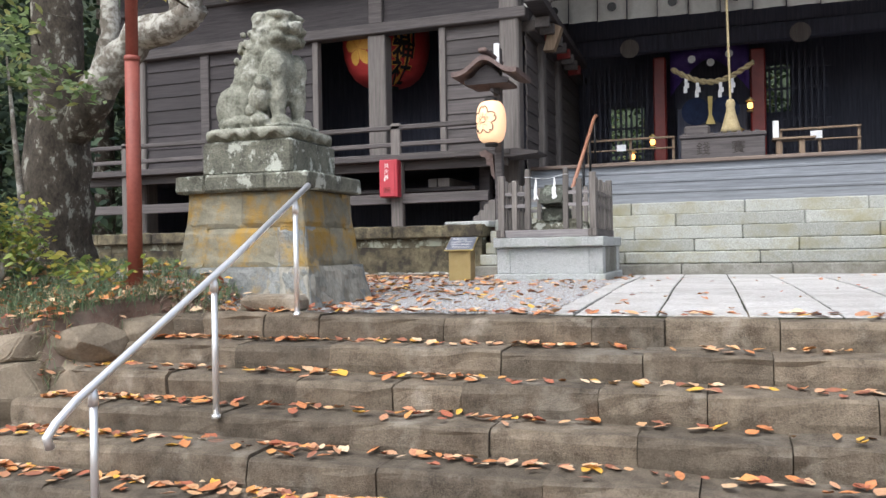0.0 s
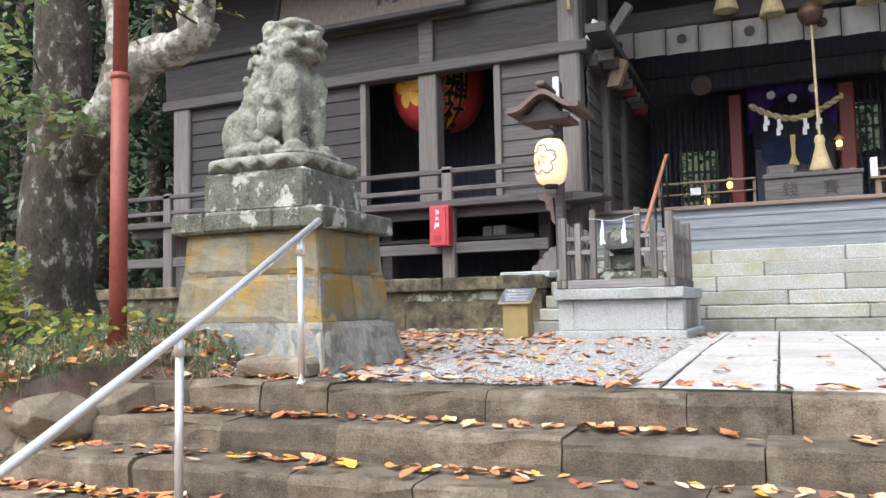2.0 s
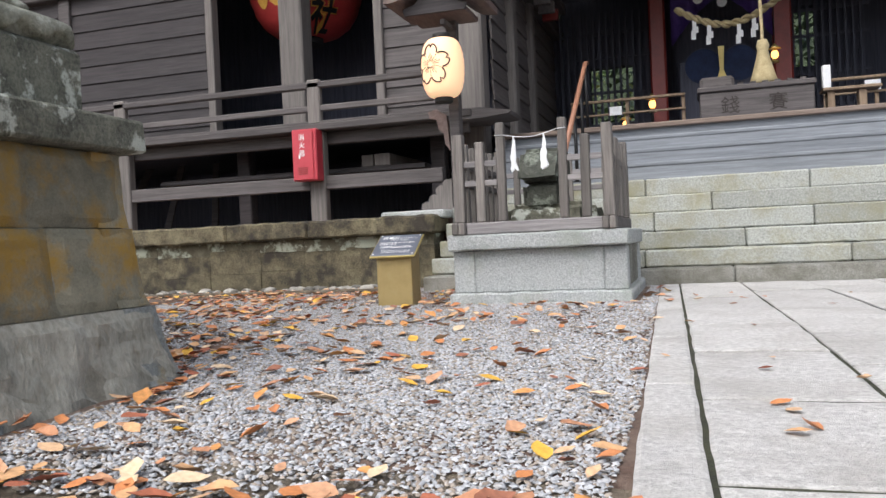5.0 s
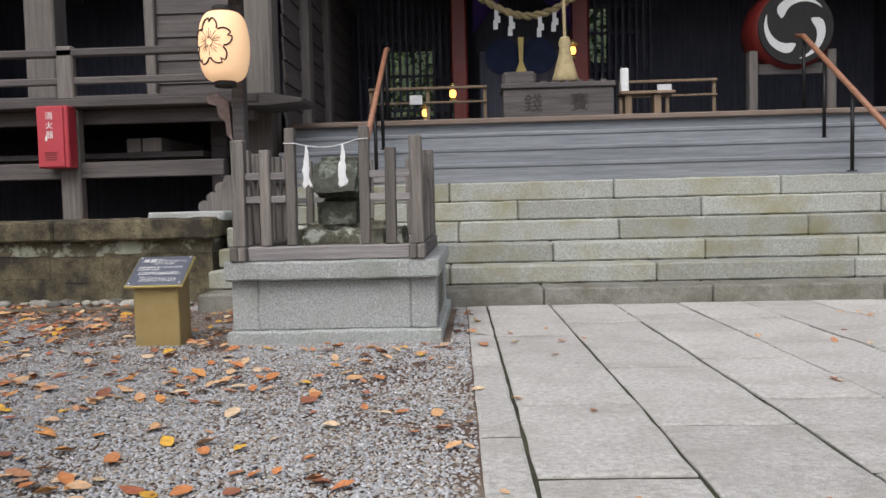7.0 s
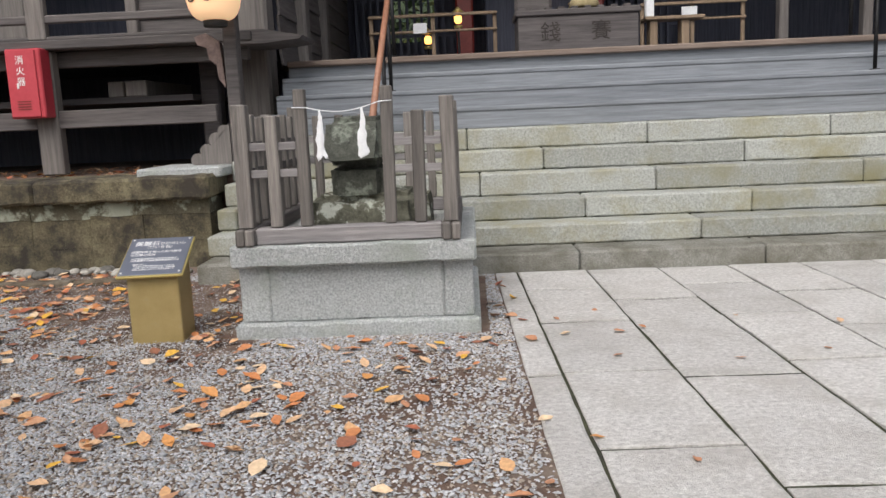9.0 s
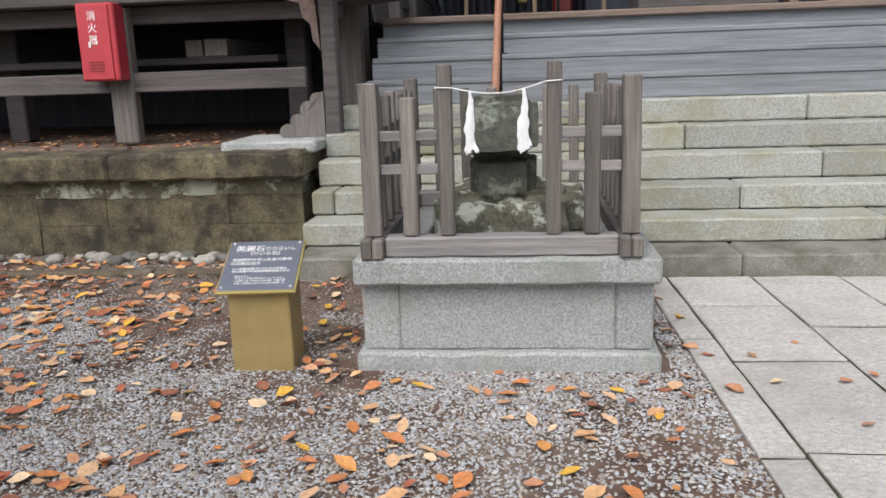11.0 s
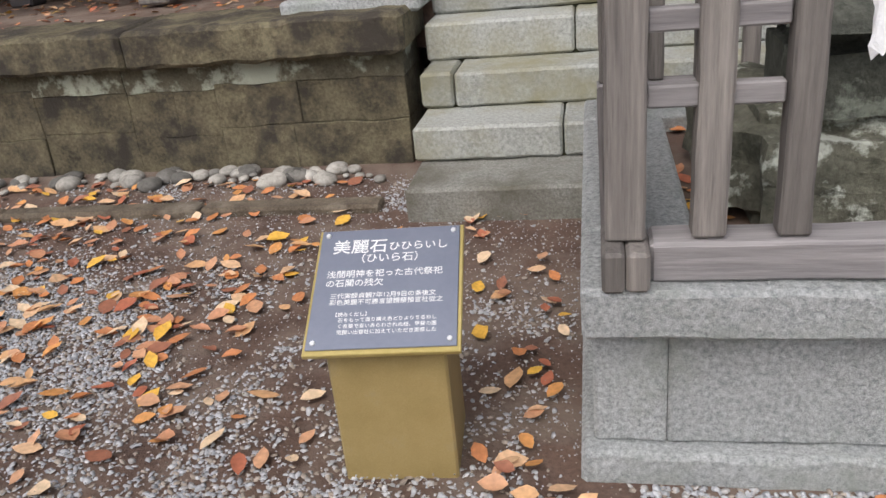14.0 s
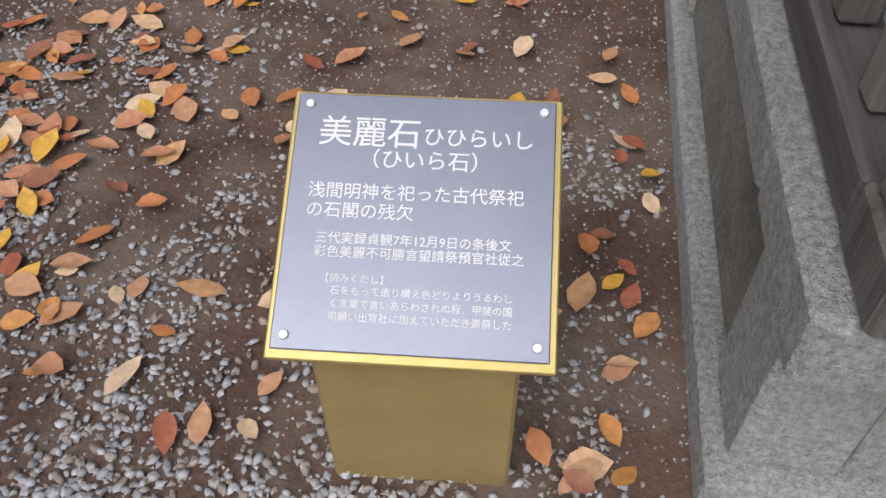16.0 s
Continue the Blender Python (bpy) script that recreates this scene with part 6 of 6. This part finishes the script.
def old_tree():
    q = random.Random(21)
    t = thing("old_cherry_tree", "old lichened cherry tree with a lopped low limb", "tree", at=(0.03, 0, 0))
    p, r = limb([(-6.08, 7.1, 0.05), (-6.1, 7.1, 0.5), (-6.05, 7.1, 1.25), (-6.04, 7.12, 2.1), (-6.1, 7.15, 3.1), (-6.2, 7.2, 4.6), (-6.1, 7.3, 6.2)], [0.40, 0.345, 0.31, 0.265, 0.22, 0.18, 0.1], q, 0.012)
    part("trunk", knobbly(tube(p, r, 28), 0.045, 5), BARK, t, "thick grey lichened trunk", True)
    p, r = limb([(-6.04, 7.1, 1.42), (-5.65, 7.05, 1.78), (-5.3, 7.0, 2.15), (-4.95, 6.98, 2.42), (-4.45, 6.95, 2.50), (-4.28, 6.95, 2.62)], [0.15, 0.17, 0.16, 0.15, 0.14, 0.10], q, 0.02)
    part("limb_base", knobbly(tube(p[:7], [v * 1.03 for v in r[:7]], 14), 0.04, 6), BARK, t, "dark bark at the limb's root", True)
    low = part("limb", knobbly(tube(p[4:], r[4:], 14), 0.045, 6), LIMB, t, "lopped low limb with pale lichen", True)
    for pts, rad in (([(-4.38, 6.95, 2.55), (-4.3, 6.95, 2.85), (-4.18, 6.98, 3.2), (-4.1, 7.0, 3.9)], [0.10, 0.085, 0.07, 0.05]), ([(-4.5, 6.95, 2.58), (-4.55, 7.0, 2.85), (-4.42, 7.0, 3.3), (-4.5, 7.0, 4.0)], [0.07, 0.055, 0.05, 0.04]),
                     ([(-5.42, 7.02, 2.1), (-5.34, 7.05, 2.5), (-5.4, 7.1, 2.9), (-5.6, 7.1, 3.5), (-5.7, 7.1, 4.4)], [0.10, 0.09, 0.085, 0.07, 0.04])):
        p, r = limb(pts, rad, q, 0.012)
        part("branch", knobbly(tube(p, r, 10), 0.02, 7), LIMB, low, "", True)
    tips = []
    for k in range(26):
        a = Vector((q.uniform(-5.6, -4.1), q.uniform(6.6, 7.2), q.uniform(2.5, 3.3))) if k < 16 else Vector((q.uniform(-6.6, -5.6), q.uniform(6.6, 7.4), q.uniform(2.0, 3.6)))
        if k < 9:
            a = Vector((-4.3 + q.uniform(-0.1, 0.1), 6.95, q.uniform(2.6, 3.2)))
        b = a + Vector((q.uniform(-0.5, 0.6), q.uniform(-0.5, 0.3), q.uniform(-0.1, 0.35)))
        c = b + Vector((q.uniform(-0.25, 0.3), q.uniform(-0.2, 0.2), q.uniform(-0.1, 0.2)))
        part("twig", tube([a, a.lerp(b, 0.5) + Vector((0, 0, q.uniform(-0.04, 0.06))), b, c], [0.009, 0.007, 0.005, 0.002], 5), BARK, low)
        tips += [b, c]
    spots = []
    for c in tips:
        for i in range(2):
            spots.append((c + Vector((q.uniform(-0.06, 0.06), q.uniform(-0.06, 0.06), q.uniform(-0.06, 0.03))), turn3(q, 1.2, q.uniform(0.05, 0.085))))
    scatter("autumn_leaves", spots, SMALL, SMALL_TRIS, YELLOWG, t)
    spots = []
    for c, r, n in (((-5.55, 6.55, 1.98), 0.24, 60), ((-5.2, 6.55, 1.86), 0.2, 38), ((-5.85, 6.6, 2.08), 0.22, 45), ((-5.65, 6.5, 1.72), 0.14, 14), ((-6.0, 6.4, 3.0), 0.4, 90), ((-5.4, 6.3, 3.1), 0.35, 60), ((-6.4, 6.2, 2.9), 0.5, 140), ((-6.6, 7, 4.6), 1.0, 700), ((-5.4, 7, 4.8), 0.9, 500), ((-7.3, 6.6, 4.2), 0.8, 500)):
        leaves_round(q, spots, c, r, n, 0.095, 0.6)
    crown = scatter("crown", spots, SMALL, SMALL_TRIS, GREEN, t)
    crown["label"] = "sparse green leaf clusters"


old_tree()


def shrub_tree():
    q = random.Random(31)
    t = thing("shrub", "many-stemmed shrub with yellowing green leaves on the bank", "shrub")
    spots, gold = [], []
    for k in range(11):
        a = Vector((-5.5 + q.uniform(-0.4, 0.3), 5.55 + q.uniform(-0.2, 0.4), 0.1))
        b = a + Vector((q.uniform(-0.3, 0.15), q.uniform(-0.2, 0.2), q.uniform(0.5, 0.8)))
        c = b + Vector((q.uniform(-0.2, 0.3), q.uniform(-0.3, 0.2), q.uniform(0.5, 0.9)))
        d = c + Vector((q.uniform(-0.4, 0.15), q.uniform(-0.3, 0.2), q.uniform(0.5, 1.0)))
        part("stem", tube([a, b, c, d], [0.036, 0.03, 0.02, 0.009], 8), LIMB, t, "", True)
        leaves_round(q, spots, d, 0.4, 70, 0.09)
        leaves_round(q, spots, c.lerp(d, 0.6), 0.3, 22, 0.09)
    for k in range(46):
        x, y = q.uniform(-6.9, -4.95), q.uniform(5.25, 6.1)
        h = 0.9 * (1 - 0.3 * (x + 6.0)) * q.uniform(0.35, 1.0)
        leaves_round(q, gold, (x, y, 0.12 + max(h, 0.1)), 0.2, 95, 0.06)
    part_a = scatter("upper_leaves", spots, SMALL, SMALL_TRIS, GREEN, t)
    part_b = scatter("lower_leaves", gold, SMALL, SMALL_TRIS, YELLOWG, t)
    part_b["label"] = "yellow-green lower leaves"
    low = []
    for k in range(26):
        leaves_round(q, low, (q.uniform(-5.6, -3.9), q.uniform(5.2, 6.3), 0.22 + q.uniform(0, 0.14)), 0.11, 7, 0.085)
    tagged(scatter("broad_leaved_herbs", low, SMALL, SMALL_TRIS, YELLOWG), "pale green broad-leaved herbs among the sedge", "herbs", kind="stuff")


shrub_tree()


def forest():
    q = random.Random(41)
    spots = []
    for k in range(520):
        x = q.uniform(-34, -12.8)
        y = 12 + (x + 34) * 0.18 + q.uniform(0, 10)
        leaves_round(q, spots, (x, y, q.uniform(0.0, 12.0)), 1.3, 52, 0.34)
    for k in range(330):
        leaves_round(q, spots, (q.uniform(-13, 16), q.uniform(24.5, 30), q.uniform(0, 10)), 1.2, 50, 0.33)
    tagged(scatter("far_woods", spots, SMALL, SMALL_TRIS, DARKG), "dark evergreen woods behind the shrine", "woods", kind="stuff")
    for k in range(14):
        x = q.uniform(-30, -13.3)
        tr = thing("cedar_tree", "tall dark cedar trunk at the wood's edge", "tree", "cedars behind the shrine")
        y = 14 + (x + 34) * 0.18 + q.uniform(0, 6)
        part("trunk", tube([(x, y, -0.1), (x + 0.1, y, 6), (x + 0.15, y, 14)], [0.3, 0.22, 0.1], 10), BARK, tr, "", True)
        cs = []
        leaves_round(q, cs, (x + 0.1, y, 11), 1.8, 260, 0.4)
        scatter("crown", cs, SMALL, SMALL_TRIS, DARKG, tr)


forest()


def hill():
    """Wooded slope that closes the view behind the shrine."""
    bm = bmesh.new()
    line = [(-120, -40), (-60, 0), (-42, 14), (-30, 28), (-10, 34), (12, 35), (40, 40), (120, 40)]
    low = [bm.verts.new((x, y, -0.3)) for x, y in line]
    mid = [bm.verts.new((x * 1.1, y * 1.15 + 5, 12 + 2 * (k % 2))) for k, (x, y) in enumerate(line)]
    top = [bm.verts.new((x * 1.25, y * 1.3 + 14, 24 + 5 * (k % 3))) for k, (x, y) in enumerate(line)]
    for a, b2 in ((low, mid), (mid, top)):
        for k in range(len(line) - 1):
            bm.faces.new((a[k], a[k + 1], b2[k + 1], b2[k])).smooth = True
    bmesh.ops.subdivide_edges(bm, edges=bm.edges[:], cuts=12, use_grid_fill=True)
    for v in bm.verts:
        v.co += Vector((noise.noise(v.co * 0.35), noise.noise(v.co * 0.35 + Vector((9, 0, 0))), noise.noise(v.co * 0.3))) * 1.6
    m = material("wooded_slope", (0.012, 0.02, 0.01), (0.045, 0.065, 0.03), 0.9, rough=0.95, bump=1.0, fine=5)
    tagged(part("backdrop", bm, m), "dark wooded slope behind the shrine", "hill", kind="structure")


hill()
q = random.Random(77)
spots = []
for k in range(60):
    leaves_round(q, spots, (q.uniform(-4, 4), q.uniform(22.5, 23.5), q.uniform(1.5, 4.8)), 0.6, 60, 0.16)
tagged(scatter("bushes", spots, SMALL, SMALL_TRIS, GREEN), "green bushes behind the hall's lattice", "bushes", kind="stuff")

# timbers stored under the veranda
for x, y, z, ln, lab in ((-4.90, 14.5, 1.512, 0.17, "short sawn timber stored under the floor"), (-4.70, 14.46, 1.512, 0.22, "short sawn timber stored under the floor")):
    b = thing("stored_timber", lab, "timber", "timbers under the veranda")
    part("beam", box((x, y, z), (x + ln, y + 1.4, z + 0.16), 0.01), WZ, b)
shelf = tagged(part("timber_rack", box((-8, 14.45, 1.45), (-4.0, 16.8, 1.51)), DARKW), "dark plank rack under the veranda", "rack", kind="structure")
for k in range(4):
    b = thing("stored_plank", "old grey plank leaning under the veranda", "plank", "planks under the veranda")
    part("plank", box((-0.06, 0, 0), (0.06, 0.03, 1.5 + 0.2 * (k % 3)), 0.004), DARKW, b)
    b.matrix_basis = pose(-10.6 + 0.9 * k, 15.6, 0.76, -14, 34 - 13 * (k % 4), 0)
